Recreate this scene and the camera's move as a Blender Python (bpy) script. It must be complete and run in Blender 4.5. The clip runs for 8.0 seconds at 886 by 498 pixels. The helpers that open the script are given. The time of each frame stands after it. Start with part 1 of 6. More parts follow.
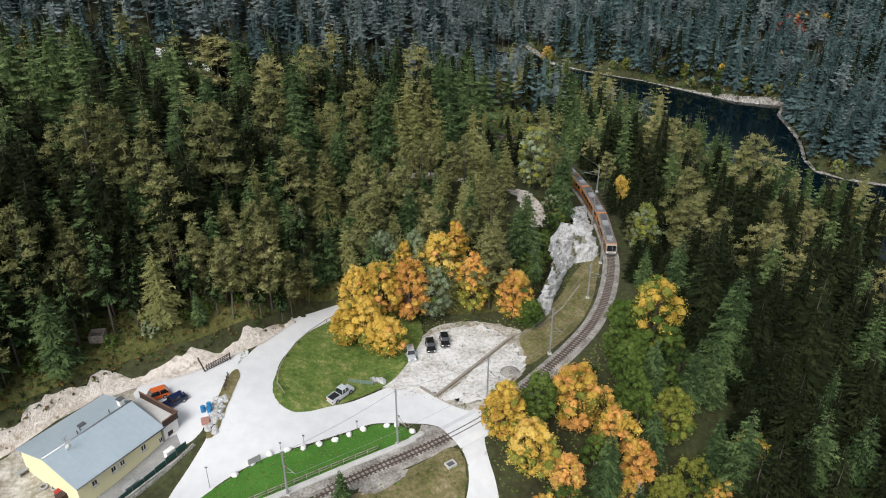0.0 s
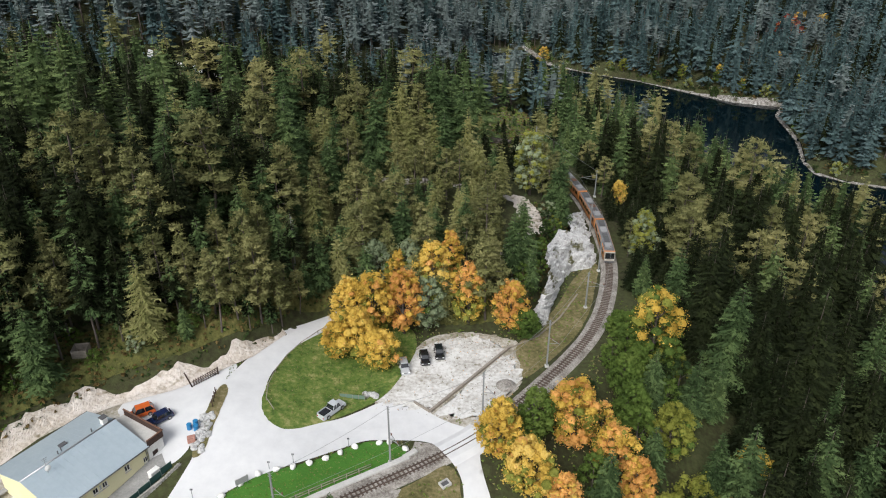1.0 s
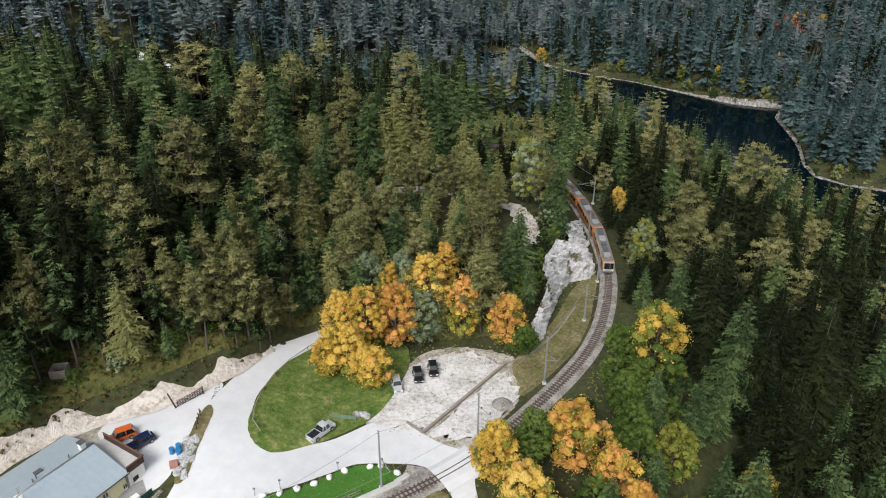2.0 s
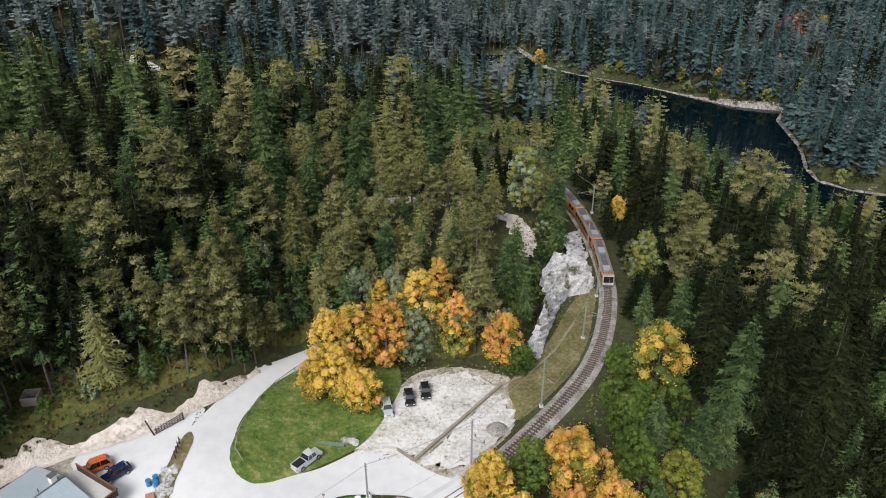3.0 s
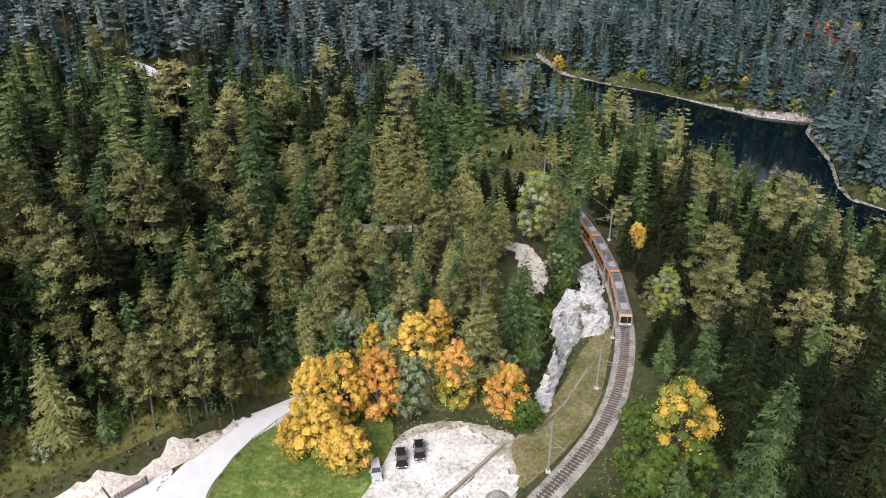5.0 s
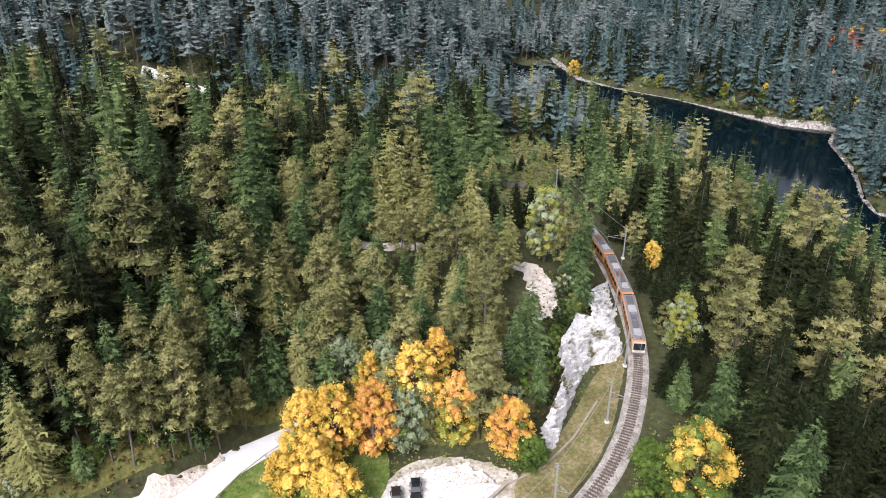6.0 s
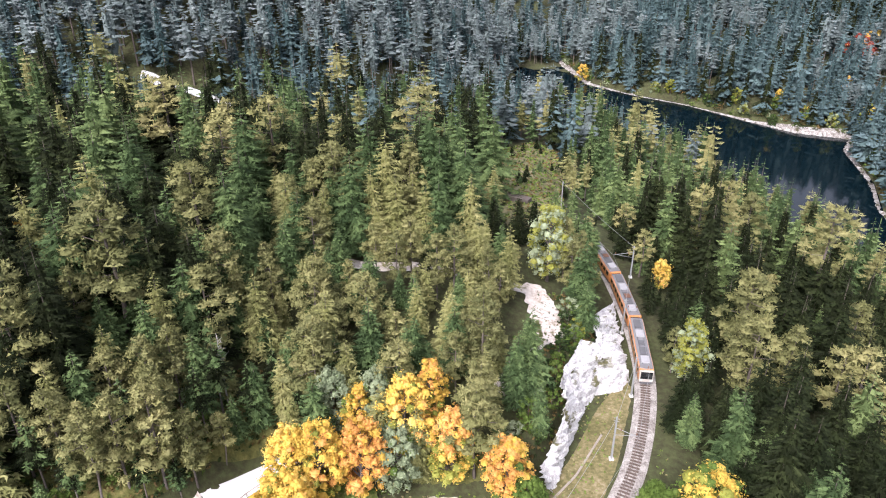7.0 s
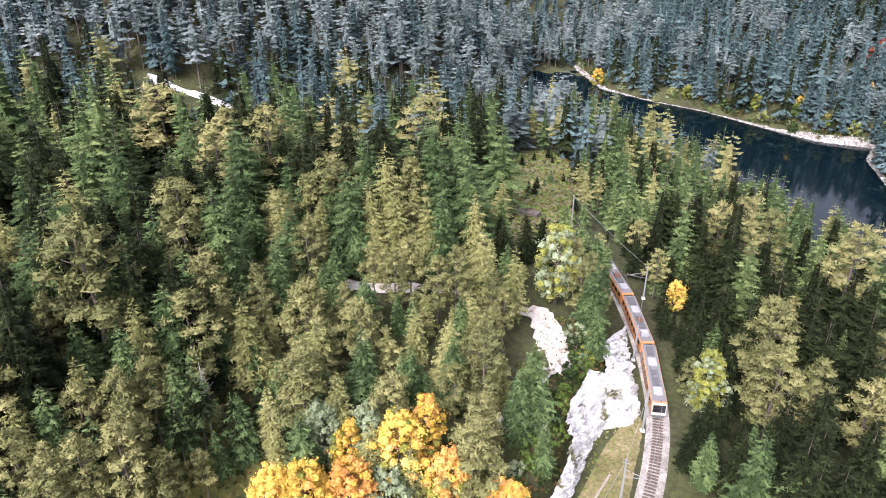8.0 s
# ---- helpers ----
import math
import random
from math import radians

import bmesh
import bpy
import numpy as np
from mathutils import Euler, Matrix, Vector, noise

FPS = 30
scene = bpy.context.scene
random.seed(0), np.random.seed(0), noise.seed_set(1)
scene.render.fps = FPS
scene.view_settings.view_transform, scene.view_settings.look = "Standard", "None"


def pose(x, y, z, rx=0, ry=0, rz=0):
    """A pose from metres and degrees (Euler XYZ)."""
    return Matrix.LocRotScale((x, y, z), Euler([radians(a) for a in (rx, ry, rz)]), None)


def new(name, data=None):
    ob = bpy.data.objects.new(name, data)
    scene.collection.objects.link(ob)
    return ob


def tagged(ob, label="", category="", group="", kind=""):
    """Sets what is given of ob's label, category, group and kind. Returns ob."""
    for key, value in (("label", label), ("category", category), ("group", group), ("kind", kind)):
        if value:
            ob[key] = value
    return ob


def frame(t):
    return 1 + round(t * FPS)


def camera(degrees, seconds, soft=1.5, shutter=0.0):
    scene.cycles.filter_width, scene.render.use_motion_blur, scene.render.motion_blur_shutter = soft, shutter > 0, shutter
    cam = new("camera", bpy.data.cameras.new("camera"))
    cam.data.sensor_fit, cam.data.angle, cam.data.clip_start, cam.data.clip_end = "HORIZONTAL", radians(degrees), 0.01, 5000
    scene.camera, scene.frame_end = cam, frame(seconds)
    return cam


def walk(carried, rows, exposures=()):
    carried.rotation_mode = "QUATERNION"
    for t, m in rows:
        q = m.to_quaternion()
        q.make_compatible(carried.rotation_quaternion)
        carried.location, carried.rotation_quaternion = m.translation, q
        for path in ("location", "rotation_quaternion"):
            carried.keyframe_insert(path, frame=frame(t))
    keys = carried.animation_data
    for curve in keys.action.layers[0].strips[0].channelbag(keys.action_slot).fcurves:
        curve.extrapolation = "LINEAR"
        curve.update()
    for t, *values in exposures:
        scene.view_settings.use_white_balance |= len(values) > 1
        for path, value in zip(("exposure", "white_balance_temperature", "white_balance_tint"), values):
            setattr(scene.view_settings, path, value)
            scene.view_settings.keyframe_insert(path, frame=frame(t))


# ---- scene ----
cam = camera(63.1, 8.0, soft=1.1)
METRES, EYE, TILT, LEAN, TURN = 55.0, 81.5, -28.0, 0.0, 0.0
ROWS = [
    (0.0, 0.0, 0.0, 0.0, 0.0, 0.0, -0.0),
    (0.5, 0.0044, 0.0282, 0.0159, -0.11, -0.03, 0.05),
    (1.0, 0.0098, 0.0637, 0.036, -0.23, -0.06, 0.12),
    (1.5, 0.0162, 0.1014, 0.0569, -0.31, -0.08, 0.18),
    (3.0, 0.0468, 0.2453, 0.1356, -0.45, -0.15, 0.35),
    (3.5, 0.0593, 0.298, 0.1636, -0.3, -0.15, 0.3),
    (4.0, 0.074, 0.357, 0.1962, 0.43, -0.16, -0.11),
    (4.5, 0.089, 0.4129, 0.2264, 0.51, -0.15, -0.11),
    (6.0, 0.1396, 0.6028, 0.3274, 2.16, -0.04, -1.0),
    (6.5, 0.1553, 0.6626, 0.3593, 2.18, -0.02, -0.99),
    (7.0, 0.1719, 0.7315, 0.396, 2.85, 0.01, -1.37),
    (7.5, 0.1864, 0.7924, 0.4289, 3.34, 0.02, -1.64),
    (8.0, 0.2013, 0.861, 0.4661, 3.93, -0.01, -1.99),
]
EXPOSURES = [(0.0, -0.1, 6150, 8.5), (3.5, -0.1, 6200, 10.5), (4.5, 0.14, 6190, 12.5), (6.0, 0.74, 6100, 17.5), (8.0, 1.34, 5980, 23.0)]
walk(cam, [(t, pose(0, 0, EYE, TILT, LEAN, TURN) @ pose(METRES * x, METRES * y, METRES * z, 90 + pitch, roll, yaw)) for t, x, y, z, yaw, pitch, roll in ROWS], EXPOSURES)

# ---- light: a bright overcast sky with a veiled sun ----
SUN_ELEVATION, SUN_TURN = 44.0, 205.0
world = bpy.data.worlds.new("overcast_sky")
scene.world = world
world.use_nodes = True
wn = world.node_tree.nodes
sky = wn.new("ShaderNodeTexSky")
sky.sky_type, sky.sun_disc = "NISHITA", False
sky.sun_elevation, sky.sun_rotation = radians(SUN_ELEVATION), radians(SUN_TURN)
sky.air_density, sky.dust_density, sky.ozone_density = 1.0, 6.0, 0.6
veil = wn.new("ShaderNodeHueSaturation")
veil.inputs["Saturation"].default_value = 0.35
world.node_tree.links.new(sky.outputs["Color"], veil.inputs["Color"])
world.node_tree.links.new(veil.outputs["Color"], wn["Background"].inputs["Color"])
wn["Background"].inputs["Strength"].default_value = 0.15
sun_data = bpy.data.lights.new("sun", "SUN")
sun_data.energy, sun_data.angle, sun_data.color = 1.9, radians(24), (1.0, 0.94, 0.86)
sun = new("sun", sun_data)
sun.matrix_world = pose(0, 0, 300, 90 - SUN_ELEVATION, 0, 180 - SUN_TURN)

# ---- materials ----


def nodes_of(name):
    m = bpy.data.materials.new(name)
    m.use_nodes = True
    return m, m.node_tree.nodes, m.node_tree.links, m.node_tree.nodes["Principled BSDF"]


def ramp(nodes, stops):
    r = nodes.new("ShaderNodeValToRGB")
    while len(r.color_ramp.elements) < len(stops):
        r.color_ramp.elements.new(0.5)
    for e, (p, c) in zip(r.color_ramp.elements, stops):
        e.position, e.color = p, (*c, 1)
    return r


def noise_node(nodes, links, scale, detail=4.0, vector=None, rough=0.55):
    n = nodes.new("ShaderNodeTexNoise")
    n.inputs["Scale"].default_value, n.inputs["Detail"].default_value, n.inputs["Roughness"].default_value = scale, detail, rough
    if vector is not None:
        links.new(vector, n.inputs["Vector"])
    return n


def mixed(nodes, links, fac, a, b, kind="MIX"):
    m = nodes.new("ShaderNodeMix")
    m.data_type, m.blend_type = "RGBA", kind
    for sock, value in ((m.inputs[0], fac), (m.inputs[6], a), (m.inputs[7], b)):
        if isinstance(value, (int, float)):
            sock.default_value = value
        elif isinstance(value, tuple):
            sock.default_value = (*value, 1)
        else:
            links.new(value, sock)
    return m.outputs[2]


def place_of(nodes):
    return nodes.new("ShaderNodeNewGeometry").outputs["Position"]


def surface(name, stops, big=0.1, fine=2.0, rough=0.85, bump=0.3, depth=0.1, metal=0.0, spec=0.3, speck=None):
    """A grained surface: a colour ramp over coarse and fine noise in world metres, with relief."""
    m, nodes, links, bsdf = nodes_of(name)
    where = place_of(nodes)
    n1, n2 = noise_node(nodes, links, big, 5, where), noise_node(nodes, links, fine, 6, where, 0.65)
    mix = nodes.new("ShaderNodeMath")
    mix.operation = "MULTIPLY_ADD"
    mix.inputs[1].default_value = 0.55
    links.new(n2.outputs["Fac"], mix.inputs[0])
    half = nodes.new("ShaderNodeMath")
    half.operation = "MULTIPLY"
    half.inputs[1].default_value = 0.45
    links.new(n1.outputs["Fac"], half.inputs[0])
    links.new(half.outputs[0], mix.inputs[2])
    r = ramp(nodes, stops)
    links.new(mix.outputs[0], r.inputs["Fac"])
    colour = r.outputs["Color"]
    if speck:
        scale, amount, tint = speck
        v = noise_node(nodes, links, scale, 2, where)
        step = ramp(nodes, [(0.5 + 0.2 * (1 - amount), (0, 0, 0)), (0.62 + 0.2 * (1 - amount), (1, 1, 1))])
        links.new(v.outputs["Fac"], step.inputs["Fac"])
        colour = mixed(nodes, links, step.outputs["Color"], colour, tint)
    links.new(colour, bsdf.inputs["Base Color"])
    bsdf.inputs["Roughness"].default_value, bsdf.inputs["Metallic"].default_value = rough, metal
    bsdf.inputs["Specular IOR Level"].default_value = spec
    if bump:
        b = nodes.new("ShaderNodeBump")
        b.inputs["Strength"].default_value, b.inputs["Distance"].default_value = bump, depth
        links.new(n2.outputs["Fac"], b.inputs["Height"])
        links.new(b.outputs["Normal"], bsdf.inputs["Normal"])
    return m


def foliage(name, dark, mid, light, patch=0.22, through_light=0.14, speckle=0.22, gap=2.1, open_share=0.545):
    """Leaves or needles with small gaps between the twigs: each clump its own tone, each tree its own cast."""
    m, nodes, links, bsdf = nodes_of(name)
    geo = nodes.new("ShaderNodeNewGeometry")
    ob = nodes.new("ShaderNodeObjectInfo")
    own_tone = nodes.new("ShaderNodeAttribute")
    own_tone.attribute_name = "tree_tone"
    n = noise_node(nodes, links, patch, 2, geo.outputs["Position"])

    def scaled(value, gain, base):
        k = nodes.new("ShaderNodeMath")
        k.operation = "MULTIPLY_ADD"
        k.inputs[1].default_value = gain
        links.new(value, k.inputs[0])
        if isinstance(base, float):
            k.inputs[2].default_value = base
        else:
            links.new(base, k.inputs[2])
        return k.outputs[0]

    tone = scaled(n.outputs["Fac"], 0.9, -0.30)
    tone = scaled(ob.outputs["Random"], 0.30, tone)
    tone = scaled(own_tone.outputs["Fac"], 0.36, tone)
    tone = scaled(geo.outputs["Random Per Island"], speckle, tone)
    r = ramp(nodes, [(0.1, dark), (0.5, mid), (1.0, light)])
    links.new(tone, r.inputs["Fac"])
    links.new(r.outputs["Color"], bsdf.inputs["Base Color"])
    bsdf.inputs["Roughness"].default_value, bsdf.inputs["Specular IOR Level"].default_value = 0.7, 0.07
    tr = nodes.new("ShaderNodeBsdfTranslucent")
    links.new(r.outputs["Color"], tr.inputs["Color"])
    mix = nodes.new("ShaderNodeMixShader")
    mix.inputs["Fac"].default_value = through_light
    links.new(bsdf.outputs["BSDF"], mix.inputs[1])
    links.new(tr.outputs["BSDF"], mix.inputs[2])
    gaps = noise_node(nodes, links, gap, 2.0, geo.outputs["Position"], 0.65)
    cut = nodes.new("ShaderNodeMath")
    cut.operation = "GREATER_THAN"
    cut.inputs[1].default_value = open_share
    links.new(gaps.outputs["Fac"], cut.inputs[0])
    clear = nodes.new("ShaderNodeBsdfTransparent")
    pick = nodes.new("ShaderNodeMixShader")
    links.new(cut.outputs[0], pick.inputs["Fac"])
    links.new(mix.outputs["Shader"], pick.inputs[1])
    links.new(clear.outputs["BSDF"], pick.inputs[2])
    links.new(pick.outputs["Shader"], nodes["Material Output"].inputs["Surface"])
    return m


def plain(name, colour, rough=0.5, metal=0.0, spread=0.12, fine=3.0, bump=0.05):
    lo, hi = tuple(c * (1 - spread) for c in colour), tuple(min(1, c * (1 + spread)) for c in colour)
    return surface(name, [(0.3, lo), (0.7, hi)], 0.7, fine, rough, bump, 0.01, metal, 0.5)


M_FLOOR = surface("forest_floor", [(0.3, (0.018, 0.017, 0.009)), (0.46, (0.042, 0.043, 0.018)), (0.58, (0.064, 0.074, 0.027)), (0.72, (0.11, 0.10, 0.045))], 0.08, 0.9, 0.95, 0.6, 0.3)
M_MEADOW = surface("rough_meadow", [(0.3, (0.051, 0.052, 0.017)), (0.43, (0.115, 0.107, 0.040)), (0.54, (0.193, 0.163, 0.077)), (0.66, (0.331, 0.275, 0.181))], 0.22, 1.5, 0.95, 0.6, 0.2)
M_DRYGRASS = surface("dry_grass", [(0.3, (0.05, 0.055, 0.022)), (0.46, (0.12, 0.115, 0.052)), (0.56, (0.20, 0.18, 0.09)), (0.68, (0.32, 0.28, 0.17))], 0.14, 1.2, 0.95, 0.6, 0.2)
M_BANKGRASS = surface("bank_grass", [(0.3, (0.024, 0.027, 0.010)), (0.45, (0.067, 0.072, 0.020)), (0.56, (0.122, 0.120, 0.034)), (0.7, (0.214, 0.180, 0.071))], 0.15, 1.1, 0.95, 0.7, 0.3)
M_LAWN = surface("lawn_grass", [(0.34, (0.038, 0.072, 0.013)), (0.46, (0.088, 0.145, 0.026)), (0.54, (0.15, 0.195, 0.045)), (0.64, (0.29, 0.28, 0.11))], 0.35, 1.2, 0.9, 0.8, 0.2)
M_STRIP = surface("mown_grass", [(0.3, (0.04, 0.12, 0.015)), (0.55, (0.065, 0.18, 0.022)), (0.75, (0.12, 0.22, 0.05))], 0.3, 3.0, 0.9, 0.4, 0.05)
M_ROAD = surface("pale_gravel_road", [(0.3, (0.572, 0.572, 0.581)), (0.5, (0.651, 0.651, 0.659)), (0.72, (0.731, 0.731, 0.730))], 0.08, 0.5, 0.95, 0.15, 0.02)
M_LOT = surface("parking_gravel", [(0.32, (0.26, 0.235, 0.20)), (0.44, (0.50, 0.48, 0.45)), (0.56, (0.68, 0.67, 0.65)), (0.7, (0.76, 0.755, 0.74))], 0.22, 1.5, 0.95, 0.3, 0.05, speck=(0.9, 0.45, (0.24, 0.22, 0.16)))
M_APRON = surface("trampled_gravel", [(0.3, (0.14, 0.12, 0.08)), (0.46, (0.30, 0.27, 0.21)), (0.58, (0.50, 0.47, 0.42)), (0.7, (0.66, 0.64, 0.60))], 0.35, 1.5, 0.95, 0.4, 0.06)
M_BALLAST = surface("track_ballast", [(0.34, (0.098, 0.084, 0.070)), (0.45, (0.221, 0.200, 0.179)), (0.54, (0.344, 0.320, 0.289)), (0.66, (0.508, 0.480, 0.445))], 0.5, 3.2, 0.95, 0.8, 0.1)
def rock(name, stops, crack, moss):
    """Layered broken stone: tilted strata, dark cracks, mossy patches."""
    m, nodes, links, bsdf = nodes_of(name)
    where = place_of(nodes)
    tilt = nodes.new("ShaderNodeMapping")
    tilt.inputs["Rotation"].default_value = (radians(25), radians(-35), radians(20))
    tilt.inputs["Scale"].default_value = (1.0, 1.0, 0.28)
    links.new(where, tilt.inputs["Vector"])
    n1 = noise_node(nodes, links, 0.55, 8, tilt.outputs["Vector"], 0.68)
    n1.inputs["Distortion"].default_value = 0.8
    n2 = noise_node(nodes, links, 1.1, 7, tilt.outputs["Vector"], 0.7)
    r = ramp(nodes, stops)
    links.new(n1.outputs["Fac"], r.inputs["Fac"])
    c = ramp(nodes, [(0.28, (1, 1, 1)), (0.38, (0, 0, 0))])
    links.new(n2.outputs["Fac"], c.inputs["Fac"])
    colour = mixed(nodes, links, c.outputs["Color"], r.outputs["Color"], crack)
    for size, thick, amount in ((0.42, 0.020, 0.8), (1.15, 0.030, 0.6)):
        seam = noise_node(nodes, links, size, 6, tilt.outputs["Vector"], 0.6)
        seam.inputs["Distortion"].default_value = 1.6
        off = nodes.new("ShaderNodeMath")
        off.operation = "SUBTRACT"
        off.inputs[1].default_value = 0.5
        links.new(seam.outputs["Fac"], off.inputs[0])
        width = nodes.new("ShaderNodeMath")
        width.operation = "ABSOLUTE"
        links.new(off.outputs[0], width.inputs[0])
        line = ramp(nodes, [(0.0, (amount, amount, amount)), (thick, (0, 0, 0))])
        links.new(width.outputs[0], line.inputs["Fac"])
        colour = mixed(nodes, links, line.outputs["Color"], colour, crack)
    n3 = noise_node(nodes, links, 0.3, 5, where)
    g = ramp(nodes, [(0.57, (0, 0, 0)), (0.64, (1, 1, 1))])
    links.new(n3.outputs["Fac"], g.inputs["Fac"])
    colour = mixed(nodes, links, g.outputs["Color"], colour, moss)
    links.new(colour, bsdf.inputs["Base Color"])
    bsdf.inputs["Roughness"].default_value, bsdf.inputs["Specular IOR Level"].default_value = 0.9, 0.2
    b = nodes.new("ShaderNodeBump")
    b.inputs["Strength"].default_value, b.inputs["Distance"].default_value = 0.9, 0.6
    links.new(n2.outputs["Fac"], b.inputs["Height"])
    links.new(b.outputs["Normal"], bsdf.inputs["Normal"])
    return m


M_ROCK = rock("limestone", [(0.26, (0.429, 0.422, 0.414)), (0.36, (0.540, 0.533, 0.525)), (0.46, (0.592, 0.588, 0.585)), (0.7, (0.592, 0.592, 0.585))], (0.266, 0.259, 0.252), (0.126, 0.122, 0.063))
M_SHORE = rock("shore_limestone", [(0.36, (0.13, 0.115, 0.10)), (0.5, (0.30, 0.28, 0.255)), (0.66, (0.56, 0.55, 0.53))], (0.08, 0.075, 0.065), (0.07, 0.065, 0.035))
M_SCREE = surface("pale_scree", [(0.30, (0.251, 0.198, 0.150)), (0.42, (0.465, 0.405, 0.343)), (0.54, (0.632, 0.576, 0.528)), (0.75, (0.725, 0.684, 0.642))], 0.3, 1.6, 0.95, 0.7, 0.25, speck=(0.5, 0.45, (0.186, 0.153, 0.088)))
M_BARK = surface("bark", [(0.3, (0.05, 0.042, 0.035)), (0.6, (0.13, 0.11, 0.095)), (0.8, (0.22, 0.20, 0.18))], 1.0, 6.0, 0.95, 0.5, 0.03)
M_DEAD = surface("bleached_wood", [(0.3, (0.25, 0.24, 0.22)), (0.7, (0.5, 0.48, 0.45))], 1.0, 6.0, 0.9, 0.3, 0.02)
M_SPRUCE = foliage("spruce_needles", (0.021, 0.037, 0.014), (0.049, 0.079, 0.030), (0.096, 0.133, 0.048))
M_SPRUCE_TIP = foliage("spruce_young_needles", (0.043, 0.074, 0.029), (0.099, 0.147, 0.055), (0.172, 0.224, 0.084))
M_PINE = foliage("pine_needles", (0.080, 0.088, 0.034), (0.161, 0.164, 0.063), (0.267, 0.250, 0.104))
M_LARCH = foliage("larch_needles", (0.119, 0.129, 0.044), (0.204, 0.209, 0.076), (0.284, 0.278, 0.110))
M_LARCH_TIP = foliage("larch_young_needles", (0.149, 0.155, 0.057), (0.245, 0.244, 0.096), (0.323, 0.307, 0.136))
# Fir green taken darker still, standing in for the shade on the east slope.
M_SHADED_FIR = foliage("shaded_fir_needles", (0.006, 0.010, 0.003), (0.013, 0.017, 0.007), (0.024, 0.033, 0.011))
M_SHADED_FIR_TIP = foliage("shaded_fir_young_needles", (0.010, 0.016, 0.006), (0.022, 0.030, 0.011), (0.042, 0.052, 0.019))
# Far foliage greyed and blued: distance haze mixed into the needle colours.
M_HAZE_SPRUCE = foliage("haze_spruce_needles", (0.013, 0.024, 0.024), (0.043, 0.072, 0.071), (0.116, 0.173, 0.168), gap=0.9, open_share=0.57)
M_HAZE_SPRUCE_TIP = foliage("haze_spruce_young_needles", (0.019, 0.032, 0.033), (0.055, 0.088, 0.091), (0.141, 0.204, 0.207), gap=0.9, open_share=0.57)
M_HAZE_PINE = foliage("haze_pine_needles", (0.035, 0.050, 0.047), (0.101, 0.131, 0.125), (0.214, 0.259, 0.247), gap=0.9, open_share=0.57)
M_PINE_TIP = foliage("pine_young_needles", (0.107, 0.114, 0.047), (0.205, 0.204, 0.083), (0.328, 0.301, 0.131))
M_HAZE_PINE_TIP = foliage("haze_pine_young_needles", (0.041, 0.055, 0.053), (0.112, 0.140, 0.138), (0.236, 0.271, 0.268), gap=0.9, open_share=0.57)
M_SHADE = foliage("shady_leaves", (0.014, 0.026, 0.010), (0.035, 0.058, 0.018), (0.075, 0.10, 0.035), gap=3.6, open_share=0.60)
M_GRASS = foliage("grass_blades", (0.081, 0.143, 0.022), (0.162, 0.234, 0.046), (0.284, 0.325, 0.090), open_share=0.7)
M_YELLOW = foliage("yellow_leaves", (0.422, 0.275, 0.045), (0.704, 0.490, 0.099), (0.818, 0.662, 0.252), through_light=0.3, gap=3.6, open_share=0.60)
M_ORANGE = foliage("orange_leaves", (0.46, 0.22, 0.06), (0.78, 0.43, 0.13), (0.90, 0.60, 0.26), through_light=0.3, gap=3.6, open_share=0.60)
M_RED = foliage("red_leaves", (0.16, 0.025, 0.018), (0.33, 0.06, 0.035), (0.45, 0.12, 0.06), through_light=0.3, gap=3.6, open_share=0.60)
M_GREEN = foliage("green_leaves", (0.046, 0.077, 0.019), (0.111, 0.169, 0.036), (0.221, 0.275, 0.072), through_light=0.3, gap=3.6, open_share=0.60)
M_GREY = foliage("grey_green_leaves", (0.101, 0.132, 0.070), (0.240, 0.287, 0.171), (0.403, 0.449, 0.279), gap=3.6, open_share=0.60)
M_OLIVE = foliage("yellow_green_leaves", (0.107, 0.120, 0.022), (0.262, 0.275, 0.055), (0.410, 0.413, 0.110), through_light=0.3, gap=3.6, open_share=0.60)
M_WEED = foliage("brown_weeds", (0.06, 0.045, 0.02), (0.15, 0.105, 0.04), (0.26, 0.19, 0.08), open_share=0.7)

M_HAY = foliage("dry_grass_blades", (0.16, 0.14, 0.06), (0.28, 0.25, 0.12), (0.42, 0.37, 0.2), open_share=0.7)

# ---- the lie of the land ----
BANK = [(-160, -60), (-92, 55), (-66, 83), (-52, 96.5), (-43, 100.5), (-33, 109.5), (-23, 126), (-10, 124), (7, 123.5), (19, 124.5), (23, 131), (29, 146), (34.5, 156), (36, 170), (35, 200), (28, 240), (60, 420)]
TRACK = [(-60, 48), (-40, 61.7), (-18.5, 76.1), (-11.5, 80.7), (-3.9, 85.2), (1.2, 88.5), (6.8, 92.8), (11.4, 97.4), (16, 102.5), (20.2, 107.5), (24.9, 113.3), (29.7, 120.2), (33.9, 128.8), (37, 138), (39.3, 147), (40.6, 156), (41, 166), (40.6, 178), (39.4, 190), (36.5, 204), (31, 218), (24, 232), (22, 250), (40, 330), (60, 420)]
SHORE = [(700, 40), (400, 190), (230, 270), (178, 292), (167, 303), (168, 318), (178, 348), (184, 388), (194, 404), (171, 412), (152, 431), (127, 459), (99, 479), (74, 503), (64, 545), (51, 592), (36, 588), (32, 525), (20, 452), (-40, 392), (-130, 335), (-320, 270), (-700, 200)]
LAKE_Z = -40.5
BEYOND = SHORE + [(-700, 5000), (700, 5000), (5000, 5000), (5000, -1500)]


def smooth(a, b, v):
    u = np.clip((v - a) / (b - a), 0, 1)
    return u * u * (3 - 2 * u)


